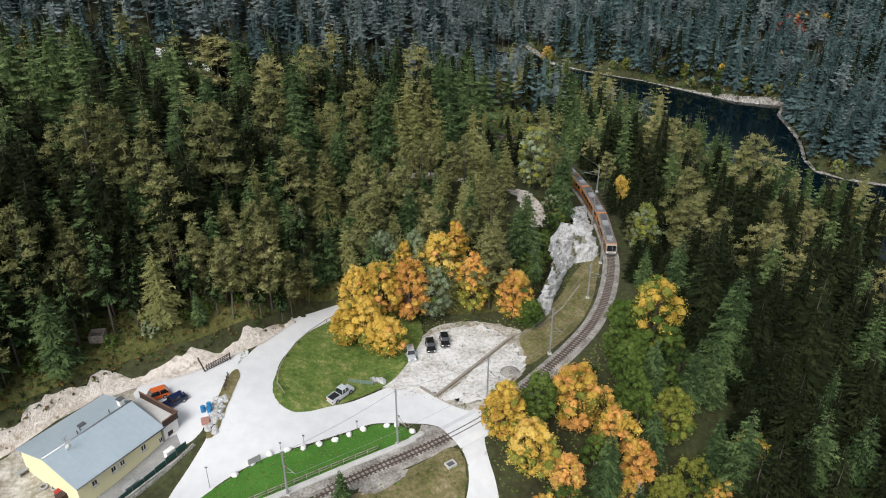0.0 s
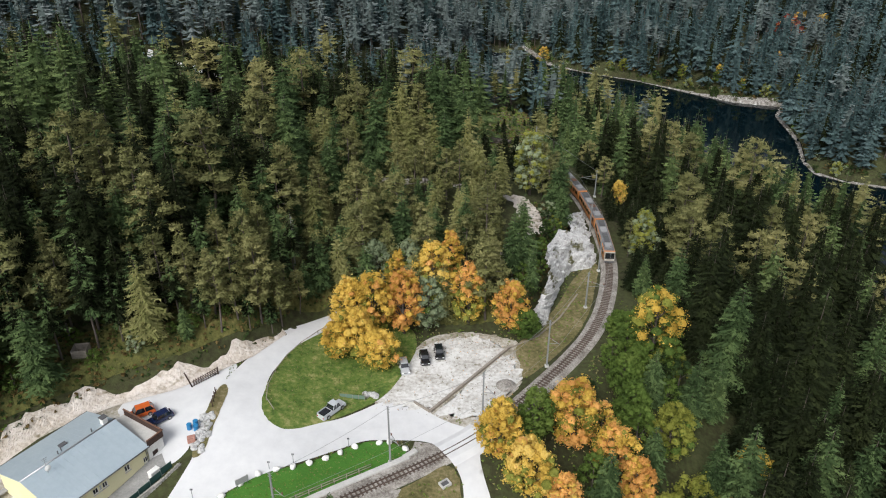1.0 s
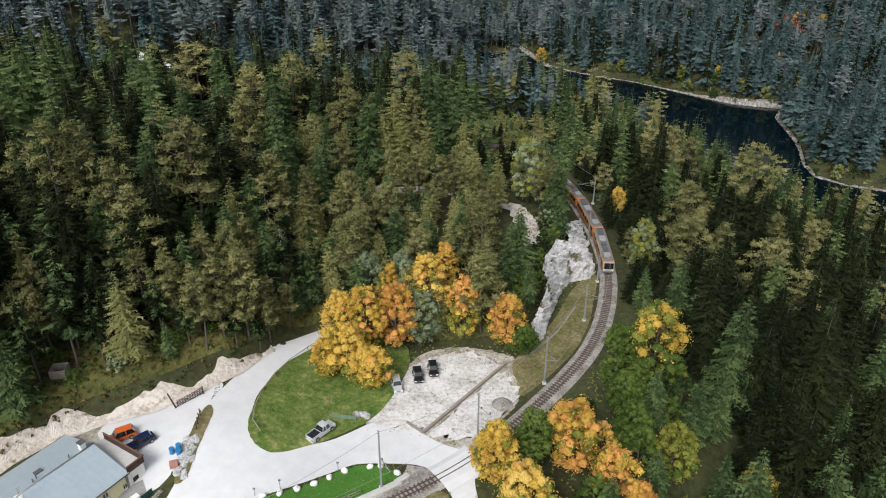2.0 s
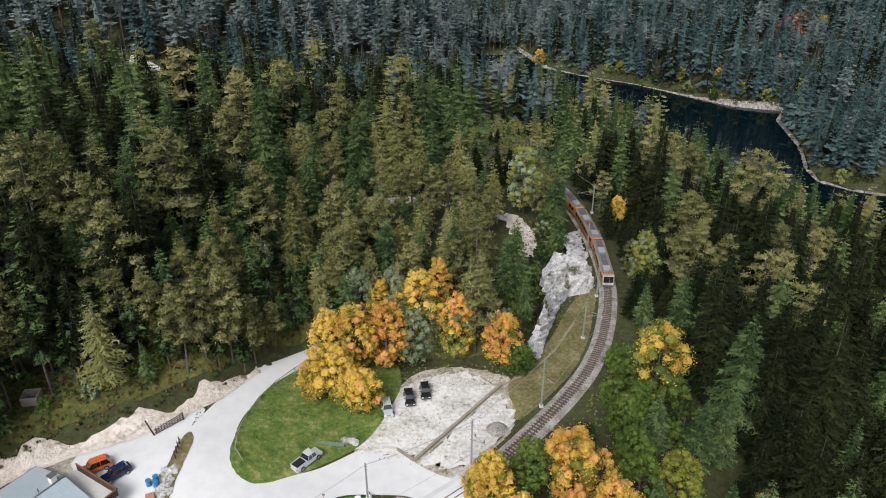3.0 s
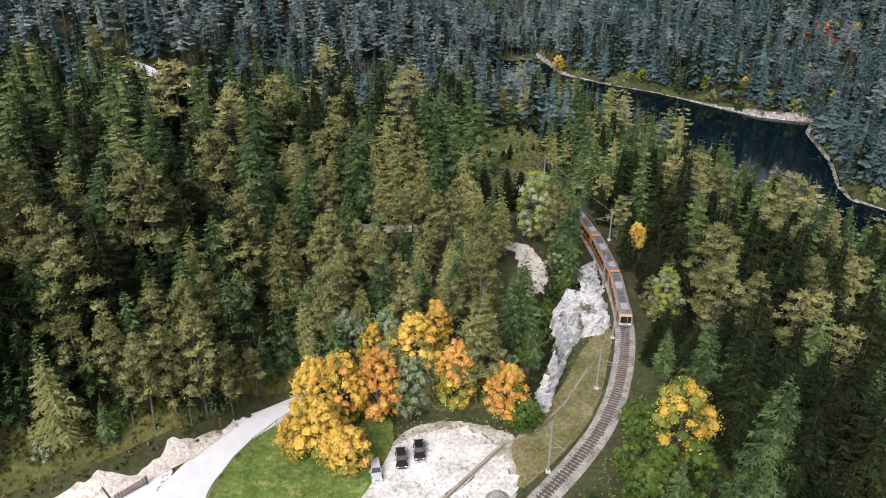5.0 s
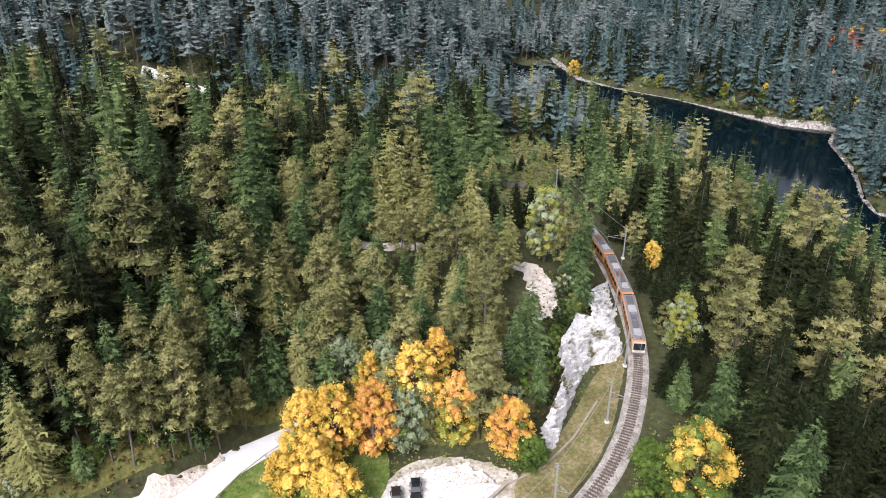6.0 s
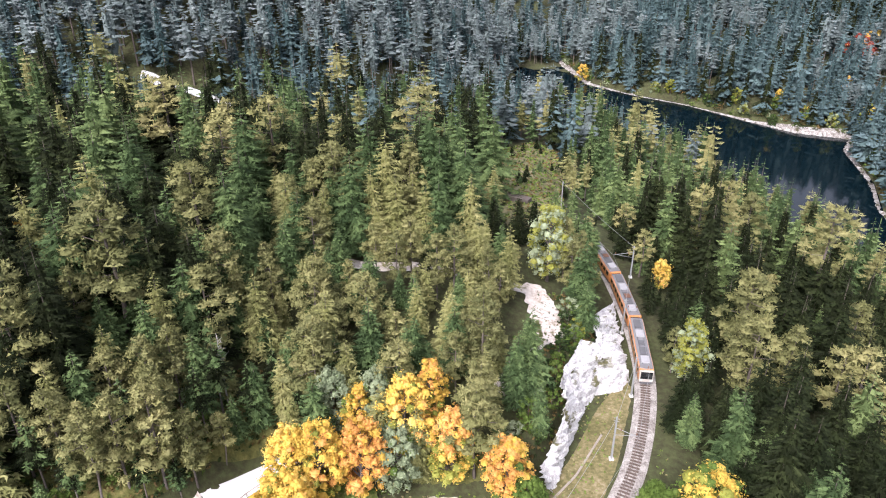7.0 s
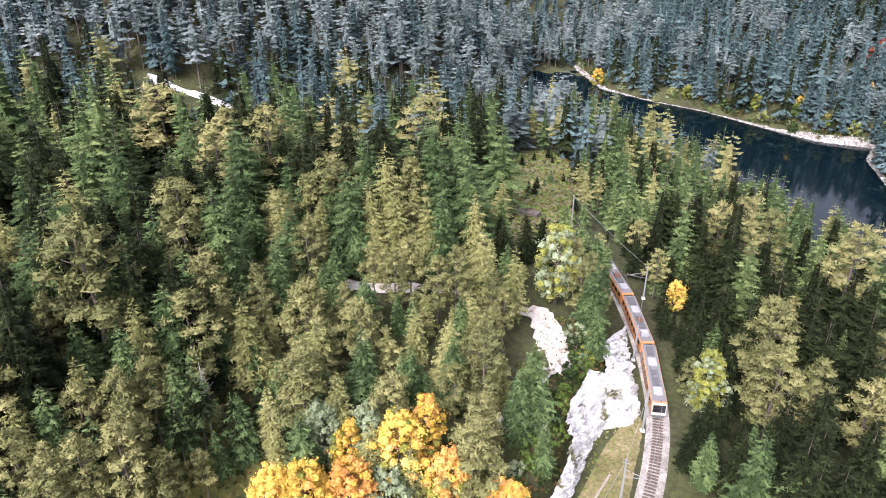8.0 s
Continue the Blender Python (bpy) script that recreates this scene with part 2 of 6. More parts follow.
def side_distance(line, x, y):
    """The distance to a line of points, positive on its left."""
    best, sign = np.full(x.shape, 1e9), np.ones(x.shape)
    for (ax, ay), (bx, by) in zip(line, line[1:]):
        dx, dy = bx - ax, by - ay
        u = np.clip(((x - ax) * dx + (y - ay) * dy) / (dx * dx + dy * dy), 0, 1)
        px, py = x - ax - u * dx, y - ay - u * dy
        d = np.hypot(px, py)
        near = d < best - 1e-6
        best = np.where(near, d, best)
        sign = np.where(near, np.where(dx * (y - ay) - dy * (x - ax) >= 0, 1.0, -1.0), sign)
    return best * sign


def inside(poly, x, y):
    hit = np.zeros(np.shape(x), bool)
    for (ax, ay), (bx, by) in zip(poly, poly[1:] + poly[:1]):
        if ay != by:
            hit ^= ((ay > y) != (by > y)) & (x < (bx - ax) * (y - ay) / (by - ay) + ax)
    return hit


def waves(x, y):
    return (np.sin(x * 0.11 + 1.3) * np.cos(y * 0.093 + 0.4) + 0.6 * np.sin(x * 0.23 - y * 0.19) + 0.4 * np.cos(x * 0.41 + y * 0.37 + 2.0))


def track_z(x, y):
    return -1.0 * smooth(110, 165, y) + 0.0 * x


def ground(x, y):
    """The height of the ground at arrays x, y."""
    x, y = np.asarray(x, float), np.asarray(y, float)
    s = side_distance(BANK, x, y)
    t = side_distance(TRACK, x, y)
    level = 4.2 * smooth(-10, -38, x) * smooth(170, 120, y) * (0.3 + 0.7 * smooth(76, 97, y)) + track_z(x, y)
    steep = 1 - smooth(-30, -18, x) * (1 - smooth(12, 21, x)) * smooth(160, 120, y)
    ease = smooth(190, 240, y)
    s = (s + 14 * ease) / (1 + 4.5 * ease)
    hill = np.where(s > 0, 6.0 * smooth(0, 5, s) * (0.35 + 0.65 * steep) + 9.0 * smooth(3, 42, s) + 3.5 * smooth(40, 110, s), 0)
    east = smooth(-60, 45, x)
    north = (31.0 * smooth(195, 365, y) * (1 - east) + (28.0 * smooth(195, 400, y) + 23.0 * smooth(340, 440, y)) * east) * smooth(-330, -20, x)
    near = level + hill - north
    fall = np.maximum(-t - 4.5, 0)
    near = near - (0.47 - 0.13 * smooth(185, 225, y)) * np.maximum(fall - 1.5, 0) - 0.10 * np.minimum(fall, 1.5) + 0.5 * waves(x, y) * smooth(2, 12, np.maximum(s, fall))
    f = np.abs(side_distance(SHORE, x, y)) * np.where(inside(BEYOND, x, y), -1.0, 1.0)
    base = -41.0 + 24 * smooth(30, -45, x) + 18 * smooth(-40, -140, x) + 8 * smooth(-140, -330, x)
    back = np.maximum(-f, 0)
    far = np.where(f < 0, base - 1.2 + 1.6 * smooth(2, 7, back) + 100 * (1 - np.exp(-back * 0.0050)) + 2.0 * waves(x * 0.4, y * 0.4) * smooth(5, 40, back), base - 0.05 * f)
    far = np.where(f >= 0, np.minimum(far, base - 0.4 * np.minimum(f, 8)), far)
    return np.maximum(np.maximum(near, far), -46.0)


def ground_at(x, y):
    return float(ground(np.array([x]), np.array([y]))[0])


def rounded(line, closed=False, turns=2):
    """Cuts the corners of a line of points."""
    pts = [np.array(p, float) for p in line]
    for k in range(turns):
        out = [] if closed else [pts[0]]
        pairs = list(zip(pts, pts[1:] + (pts[:1] if closed else [])))
        for a, b in pairs:
            cut = min(0.25, (1.6, 0.7, 0.35)[k] / max(np.linalg.norm(b - a), 0.01))
            out += [a * (1 - cut) + b * cut, a * cut + b * (1 - cut)]
        pts = out if closed else out + [pts[-1]]
    return [tuple(p) for p in pts]


# ---- meshes ----


def mesh_from(name, verts, faces, mats, index=None, soft=False):
    """A mesh from arrays; all faces have the same number of corners."""
    verts, faces = np.asarray(verts, np.float32), np.asarray(faces, np.int32)
    me = bpy.data.meshes.new(name)
    k = faces.shape[1]
    me.vertices.add(len(verts))
    me.vertices.foreach_set("co", verts.ravel())
    me.loops.add(faces.size)
    me.loops.foreach_set("vertex_index", faces.ravel())
    me.polygons.add(len(faces))
    me.polygons.foreach_set("loop_start", np.arange(0, faces.size, k, dtype=np.int32))
    for m in mats:
        me.materials.append(m)
    if index is not None:
        me.polygons.foreach_set("material_index", np.asarray(index, np.int32))
    me.polygons.foreach_set("use_smooth", np.full(len(faces), soft))
    me.update(calc_edges=True)
    return me


def under(ob, parent):
    ob.parent = parent
    return ob


def part(name, bm, material, parent, label="", soft=False):
    """Links a bmesh as one mesh object under a thing or a part."""
    me = bpy.data.meshes.new(name)
    bm.to_mesh(me)
    bm.free()
    me.materials.append(material)
    if soft:
        for p in me.polygons:
            p.use_smooth = True
    ob = new(name, me)
    ob.parent = parent
    if label:
        ob["label"] = label
    return ob


def drape(poly, step, lift, wobble=0.0):
    """A sheet over the ground within a polygon, as vertices and quads."""
    xs, ys = [p[0] for p in poly], [p[1] for p in poly]
    gx, gy = np.arange(min(xs) - step, max(xs) + 2 * step, step), np.arange(min(ys) - step, max(ys) + 2 * step, step)
    X, Y = np.meshgrid(gx, gy, indexing="ij")
    x, y = X.ravel().copy(), Y.ravel().copy()
    isin = inside(poly, x, y)
    best, bx, by = np.full(x.shape, 1e9), x.copy(), y.copy()
    for (ax, ay), (cx, cy) in zip(poly, poly[1:] + poly[:1]):
        dx, dy = cx - ax, cy - ay
        u = np.clip(((x - ax) * dx + (y - ay) * dy) / max(dx * dx + dy * dy, 1e-9), 0, 1)
        px, py = ax + u * dx, ay + u * dy
        d = np.hypot(x - px, y - py)
        near = d < best
        best, bx, by = np.where(near, d, best), np.where(near, px, bx), np.where(near, py, by)
    push = wobble * np.sin(x * 1.7 + 2 * np.sin(y * 0.9)) * np.cos(y * 1.3 + np.sin(x * 2.1))
    x2, y2 = np.where(isin, x, bx + push), np.where(isin, y, by + push * 0.8)
    nx, ny = len(gx), len(gy)
    idx = np.arange(nx * ny).reshape(nx, ny)
    quads = np.stack([idx[:-1, :-1], idx[1:, :-1], idx[1:, 1:], idx[:-1, 1:]], -1).reshape(-1, 4)
    quads = quads[isin[quads].any(1)]
    used = np.unique(quads)
    remap = np.full(nx * ny, -1)
    remap[used] = np.arange(len(used))
    z = ground(x2[used], y2[used]) + lift
    return np.stack([x2[used], y2[used], z], 1), remap[quads]


def sheet(name, poly, material, label, category, step=0.8, lift=0.08, wobble=0.0):
    v, q = drape(poly, step, lift, wobble)
    return tagged(new(name, mesh_from(name, v, q, [material], soft=True)), label, category, kind="structure")


# ---- ground and water ----
def spaced(*runs):
    out = []
    for a, b, n in runs:
        out += list(np.linspace(a, b, n, endpoint=False))
    return np.array(out + [runs[-1][1]])


gx = spaced((-3000, -700, 12), (-700, -200, 25), (-200, -80, 40), (-80, 60, 100), (60, 240, 56), (240, 700, 30), (700, 3000, 12))
gy = spaced((-2000, 0, 16), (0, 66, 16), (66, 200, 108), (200, 320, 44), (320, 560, 70), (560, 900, 34), (900, 4000, 16))
GX, GY = np.meshgrid(gx, gy, indexing="ij")
GZ = ground(GX.ravel(), GY.ravel())
idx = np.arange(GX.size).reshape(GX.shape)
quads = np.stack([idx[:-1, :-1], idx[1:, :-1], idx[1:, 1:], idx[:-1, 1:]], -1).reshape(-1, 4)
tagged(new("ground", mesh_from("ground", np.stack([GX.ravel(), GY.ravel(), GZ], 1), quads, [M_FLOOR], soft=True)), "mossy brown forest floor with grass and needle litter", "ground", kind="structure")

m, nodes, links, bsdf = nodes_of("lake_water")
bsdf.inputs["Base Color"].default_value = (0.0015, 0.006, 0.009, 1)
bsdf.inputs["Roughness"].default_value = 0.06
bsdf.inputs["IOR"].default_value = 1.33
b = nodes.new("ShaderNodeBump")
b.inputs["Strength"].default_value, b.inputs["Distance"].default_value = 0.12, 0.05
n = noise_node(nodes, links, 0.8, 4, place_of(nodes))
links.new(n.outputs["Fac"], b.inputs["Height"])
links.new(b.outputs["Normal"], bsdf.inputs["Normal"])
M_WATER = m
v = [(40, 120, LAKE_Z), (900, -50, LAKE_Z), (900, 700, LAKE_Z), (0, 700, LAKE_Z)]
tagged(new("water", mesh_from("water", v, [(0, 1, 2, 3)], [M_WATER])), "dark calm lake water between wooded slopes", "water", kind="structure")

ROAD = rounded([(-40, 60), (-39.5, 75), (-36.5, 87), (-36.6, 100.5), (-33.6, 108.8), (-29, 118), (-21, 127), (-14, 134), (-11, 131), (-18.5, 123.5), (-25.5, 114.5), (-29.2, 105), (-28.9, 97.5), (-24, 93.3), (-17, 95.5), (-9, 101.8), (-3.6, 100.6), (-1, 98), (2, 95.8), (5.5, 94.4), (7.3, 92.6), (6.6, 88.5), (6.9, 85), (8.4, 80.5), (8.7, 75), (8.7, 60), (2, 60), (2.6, 75.5), (3.7, 78.2), (4.1, 81.7), (3.2, 85.3), (1.6, 88.4), (0.4, 90.4), (-2, 91.5), (-4.5, 91.7), (-8, 91.8), (-11.5, 91.8), (-13.8, 90.4), (-20, 86.6), (-26, 83.4), (-31, 79.6), (-34.5, 75.4), (-36, 60)], True)
sheet("road", ROAD, M_ROAD, "pale dusty gravel road with a wide junction", "road", 0.7, 0.10)
sheet("gravel_apron", rounded([(-12, 99.5), (-8.5, 106), (-5.5, 114), (-2, 120.5), (4, 122.5), (12, 121), (16.5, 118.5), (16, 111), (14.5, 104.5), (9, 98.8), (7.5, 95), (0, 95)], True), M_APRON, "trampled earth and gravel round the parking lot", "gravel", 0.5, 0.05, 0.4)
sheet("parking_lot", rounded([(-13, 101.2), (-7, 108), (-4, 116.5), (1, 119.5), (8, 120.8), (13.6, 117.2), (-1.3, 98.6), (-6, 100.5)], True), M_LOT, "white gravel parking lot with weeds", "parking lot", 0.45, 0.12, 1.1)
sheet("gravel_yard", rounded([(-0.8, 97.8), (13.2, 115.5), (15, 110), (13.8, 104), (8.5, 99.5), (7, 96.5)], True), M_LOT, "stony gravel ground beside the railway", "gravel", 0.45, 0.11, 1.1)
sheet("station_yard", rounded([(-52.5, 95.5), (-44, 100), (-38.5, 104.4), (-34.5, 107.5), (-35.6, 101), (-36.3, 92), (-38.8, 84.5), (-42.5, 83.5)], True), M_ROAD, "pale gravel yard beside the house", "yard", 0.7, 0.08, 0.15)
sheet("house_ground", rounded([(-72, 76), (-67, 83), (-60, 90.6), (-52.5, 95.6), (-44, 99.4), (-40.5, 90), (-47, 81), (-57, 71), (-68, 69)], True), M_APRON, "pale stony ground round the house", "gravel", 0.7, 0.04, 0.3)
sheet("lawn_island", rounded([(-12, 128), (-19.8, 123.3), (-26.6, 113.4), (-28.8, 105), (-29.2, 101.4), (-29, 97), (-27.8, 94.2), (-25.5, 92.2), (-22.8, 92.4), (-20.2, 94), (-17.2, 95.8), (-9.4, 102.0), (-6.4, 108), (-3.6, 117), (-5, 124)], True), M_LAWN, "green grass island in the road bend", "lawn", 0.7, 0.13, 0.1)
sheet("grass_strip", rounded([(-34.8, 75), (-30, 80), (-27.3, 82.5), (-25, 83.8), (-20, 86), (-16.7, 88), (-13.4, 90.4), (-11.2, 91.5), (-7.8, 91.4), (-5.6, 90.2), (-4.4, 88.8), (-8, 86.5), (-11.9, 84.1), (-19.6, 79.2), (-24, 76.1), (-40, 65)], True), M_STRIP, "bright green mown grass strip along the railway", "lawn", 0.5, 0.14)
sheet("ballast_shoulder", [(-40, 61.7), (-18.5, 76.1), (-11.5, 80.7), (-3.9, 85.2), (1.0, 88.4), (0.5, 90), (-1.4, 91.1), (-3.6, 91.3), (-4.3, 88.8), (-12.7, 83.0), (-19.8, 78.3), (-41.3, 63.8)], M_BALLAST, "grey ballast between the track and the platform edge", "gravel", 0.6, 0.19, 0.15)
sheet("stony_verge", rounded([(-13, 78), (-7.5, 81.6), (-5.3, 81), (-6.5, 79), (-10.5, 76)], True), M_BALLAST, "stones scattered along the track", "gravel", 0.6, 0.16, 0.6)
sheet("meadow_slope", rounded([(14.5, 117), (20, 124), (24.5, 131), (30.5, 144), (36, 152), (37.6, 150), (35, 141), (31.8, 130.5), (27.5, 121), (21, 112.5), (15, 106.5), (15.5, 111)], True), M_MEADOW, "dry grassy verge between railway and rock", "verge", 0.8, 0.07, 0.2)
sheet("trackside_meadow", rounded([(-14, 76), (-7, 80.4), (-2.1, 83.7), (1.3, 86.8), (2.9, 85.2), (3.8, 81.7), (3.4, 78.2), (2.2, 73), (1, 66), (-26, 66)], True), M_MEADOW, "shaggy autumn grass south of the railway", "verge", 0.8, 0.07, 0.2)
sheet("clearing_meadow", rounded([(15, 196), (22, 200), (32, 225), (36, 262), (37, 299), (30, 310), (18, 294), (15, 250), (15.5, 220)], True), M_DRYGRASS, "pale dry grass clearing in the forest", "clearing", 1.0, 0.3, 0.5)
sheet("bank_meadow", [(-100, 62), (-92, 66), (-68, 86), (-53, 99), (-44, 103.5), (-34, 112.5), (-28, 122), (-20, 130), (-8, 125), (8, 124.5), (18, 127), (14, 132), (-6, 131), (-18, 138), (-30, 133), (-40, 120), (-50, 112), (-62, 105), (-76, 94), (-105, 74)], M_BANKGRASS, "weedy autumn grass on the bank below the forest", "verge", 0.8, 0.18, 0.6)

# ---- trees ----


def cat(pieces):
    """Joins (verts, tris, material index) pieces into one."""
    vs, fs, ms, base = [], [], [], 0
    for v, f, mi in pieces:
        vs.append(v)
        fs.append(f + base)
        ms.append(np.full(len(f), mi) if np.isscalar(mi) else mi)
        base += len(v)
    return np.concatenate(vs), np.concatenate(fs), np.concatenate(ms)


def tube(points, radii, sides=6):
    """A bent tapering tube through points, as triangles."""
    pts = np.array(points, float)
    rings = []
    for i, p in enumerate(pts):
        d = pts[min(i + 1, len(pts) - 1)] - pts[max(i - 1, 0)]
        d /= np.linalg.norm(d) + 1e-9
        a = np.cross(d, (0.31, 0.95, 0.05) if abs(d[2]) > 0.7 else (0, 0, 1))
        a /= np.linalg.norm(a)
        b = np.cross(d, a)
        th = np.arange(sides) * 2 * np.pi / sides
        rings.append(p + radii[i] * (np.cos(th)[:, None] * a + np.sin(th)[:, None] * b))
    v = np.concatenate(rings)
    f = []
    for i in range(len(pts) - 1):
        for k in range(sides):
            q, r = i * sides + k, i * sides + (k + 1) % sides
            f += [(q, r, r + sides), (q, r + sides, q + sides)]
    return v, np.array(f), 0


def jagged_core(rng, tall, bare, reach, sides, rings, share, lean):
    """The inside of a conifer: an uneven cone, added dark to keep the gaps shaded."""
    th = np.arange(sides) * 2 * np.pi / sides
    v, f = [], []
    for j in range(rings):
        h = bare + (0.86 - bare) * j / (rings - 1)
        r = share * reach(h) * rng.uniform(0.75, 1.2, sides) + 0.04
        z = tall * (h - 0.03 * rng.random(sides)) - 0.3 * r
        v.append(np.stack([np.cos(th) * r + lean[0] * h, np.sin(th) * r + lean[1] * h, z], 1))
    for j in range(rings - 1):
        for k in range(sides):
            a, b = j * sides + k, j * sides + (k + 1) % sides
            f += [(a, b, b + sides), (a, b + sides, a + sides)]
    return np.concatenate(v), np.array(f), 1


def conifer(seed, tall, whorls, boughs, twigs, spread=0.2, bare=0.08, droop=0.5, power=0.78, thin=1.0, sides=6, blade=0.15, ragged=0.25, core=0.42, rings=6, round_top=0.12, bright=0.5):
    """A conifer: whorls of folded, hanging boughs with slim side twigs over an added dark core."""
    rng = np.random.default_rng(seed)
    lean = rng.normal(0, 0.008, 2) * tall
    trunk = tube([(0, 0, -0.6), (lean[0] * 0.4, lean[1] * 0.4, tall * 0.5), (lean[0], lean[1], tall * 0.955)], [tall * 0.012, tall * 0.008, 0.012], sides)
    fat = rng.uniform(0.85, 1.15, 7)

    def reach(h):
        u = min(max((h - bare) / (1 - bare), 0.0), 1.0)
        cone = max(1 - u, 0.0) ** power * (1 - round_top) + round_top * math.sqrt(max(1 - u ** 2.4, 0.0))
        return tall * spread * cone * min(1.0, 0.5 + 3.2 * u) * float(np.interp(u * 6, range(7), fat))

    vs, fs, ms = [], [], []
    for i in range(whorls):
        h0 = bare + (0.99 - bare) * (i + 0.3) / whorls
        turn = rng.uniform(0, 6.3)
        count = boughs if h0 < 0.8 else max(4, boughs - 3)
        for k in range(count):
            if rng.random() > thin:
                continue
            a = turn + (k + rng.uniform(-0.3, 0.3)) * 2 * np.pi / count
            h = min(h0 + rng.uniform(-0.5, 0.5) * (0.99 - bare) / whorls, 0.99)
            L = max(reach(h) * rng.uniform(1 - ragged * 1.4, 1 + ragged), 0.02 * tall)
            hd, sd = np.array((np.cos(a), np.sin(a), 0)), np.array((-np.sin(a), np.cos(a), 0))
            root = np.array((lean[0] * h, lean[1] * h, tall * h))
            dr = droop * rng.uniform(0.75, 1.25) * (1.25 - h) - 0.5 * max(0.0, h - 0.75)

            def spine(u):
                return root + hd * (L * u) - np.array((0, 0, L * (dr * u - 0.22 * dr * u ** 3)))
            w = L * blade + 0.05 * tall / 20
            fold = np.array((0, 0, -0.45 * w))
            b0 = len(vs)
            vs += [spine(0.12), spine(0.6) + sd * w + fold, spine(1.0), spine(0.6) - sd * w + fold]
            fs += [(b0, b0 + 1, b0 + 2), (b0, b0 + 2, b0 + 3)]
            tone = 2 if rng.random() < bright else 1
            ms += [tone, tone]
            for t in range(twigs):
                u = 0.28 + 0.56 * (t + rng.uniform(0, 0.8)) / twigs
                for sgn in (-1, 1):
                    ln = (0.16 + 0.30 * (1 - u)) * L * rng.uniform(0.75, 1.3) + 0.12
                    p = spine(u)
                    e = p + hd * ln * 0.75 + sd * sgn * ln * 0.85 - np.array((0, 0, ln * rng.uniform(0.25, 0.6)))
                    b0 = len(vs)
                    vs += [p, spine(min(u + 0.15, 1.0)), e]
                    fs.append((b0, b0 + 1, b0 + 2) if sgn < 0 else (b0, b0 + 2, b0 + 1))
                    ms.append(tone)
    t0 = len(vs)
    vs += [(lean[0] - 0.12, lean[1], tall * 0.95), (lean[0] + 0.12, lean[1], tall * 0.95), (lean[0], lean[1] + 0.05, tall * 1.02)]
    fs.append((t0, t0 + 1, t0 + 2))
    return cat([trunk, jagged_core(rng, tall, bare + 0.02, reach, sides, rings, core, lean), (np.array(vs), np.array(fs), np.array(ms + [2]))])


def knot(rng, centre, radius, squash, sides=6):
    """The dense inside of a clump: a low uneven lump of eighteen faces."""
    th = np.arange(sides) * 2 * np.pi / sides + rng.uniform(0, 6)
    k = rng.uniform(0.75, 1.2, (2, sides))
    ring = np.stack([np.cos(th) * k[0], np.sin(th) * k[0], np.full(sides, -0.25)], 1)
    ring2 = np.stack([np.cos(th + 0.5) * 0.72 * k[1], np.sin(th + 0.5) * 0.72 * k[1], np.full(sides, 0.5)], 1)
    v = np.concatenate([ring, ring2, [(0, 0, 0.9), (0, 0, -0.7)]]) * radius * (1, 1, squash) + centre
    f = []
    for i in range(sides):
        j = (i + 1) % sides
        f += [(i, j, sides + i), (j, sides + j, sides + i), (sides + i, sides + j, 2 * sides), (j, i, 2 * sides + 1)]
    return v, np.array(f)


def leaf_cloud(rng, centre, radius, count, size, squash=0.8, hollow=0.55, slim=0.42):
    """Loose leaf tufts through the shell of an uneven lobe, as kite-shaped pairs of triangles."""
    d = rng.normal(size=(count, 3))
    d /= np.linalg.norm(d, axis=1)[:, None]
    r = radius * (hollow + (1 - hollow) * rng.random(count) ** 0.6) * (1 + 0.18 * np.sin(d[:, 0] * 5 + d[:, 2] * 4))
    c = np.array(centre) + d * r[:, None] * (1, 1, squash)
    n = d * 0.9 + rng.normal(0, 0.42, (count, 3)) + (0, 0, 0.45)
    n /= np.linalg.norm(n, axis=1)[:, None]
    a = np.cross(n, rng.normal(size=(count, 3)))
    a /= np.linalg.norm(a, axis=1)[:, None]
    b = np.cross(n, a)
    s = size * rng.uniform(0.6, 1.35, count)[:, None]
    quad = np.stack([c - a * s * 0.6, c + b * s * slim - n * s * 0.1, c + a * s * 0.7, c - b * s * slim - n * s * 0.1], 1).reshape(-1, 3)
    k = np.arange(count)[:, None] * 4
    tris = np.concatenate([k + (0, 1, 2), k + (0, 2, 3)], 1).reshape(-1, 3)
    return quad, tris


def needle_brush(rng, centre, radius, count, size, squash):
    """Single slim tufts that stand out from a clump of pine needles, most of them upwards."""
    d = rng.normal(size=(count, 3)) + (0, 0, 0.45)
    d /= np.linalg.norm(d, axis=1)[:, None]
    c = np.array(centre) + d * radius * rng.uniform(0.55, 0.95, count)[:, None] * (1, 1, squash)
    a = np.cross(d, rng.normal(size=(count, 3)))
    a /= np.linalg.norm(a, axis=1)[:, None]
    lift = np.cross(a, d)
    s = size * rng.uniform(0.7, 1.3, count)[:, None]
    tip = c + d * s * 0.55 + lift * s * 0.75
    v = np.stack([c - a * s * 0.24, c + a * s * 0.24, tip], 1).reshape(-1, 3)
    return v, np.arange(count * 3).reshape(-1, 3)


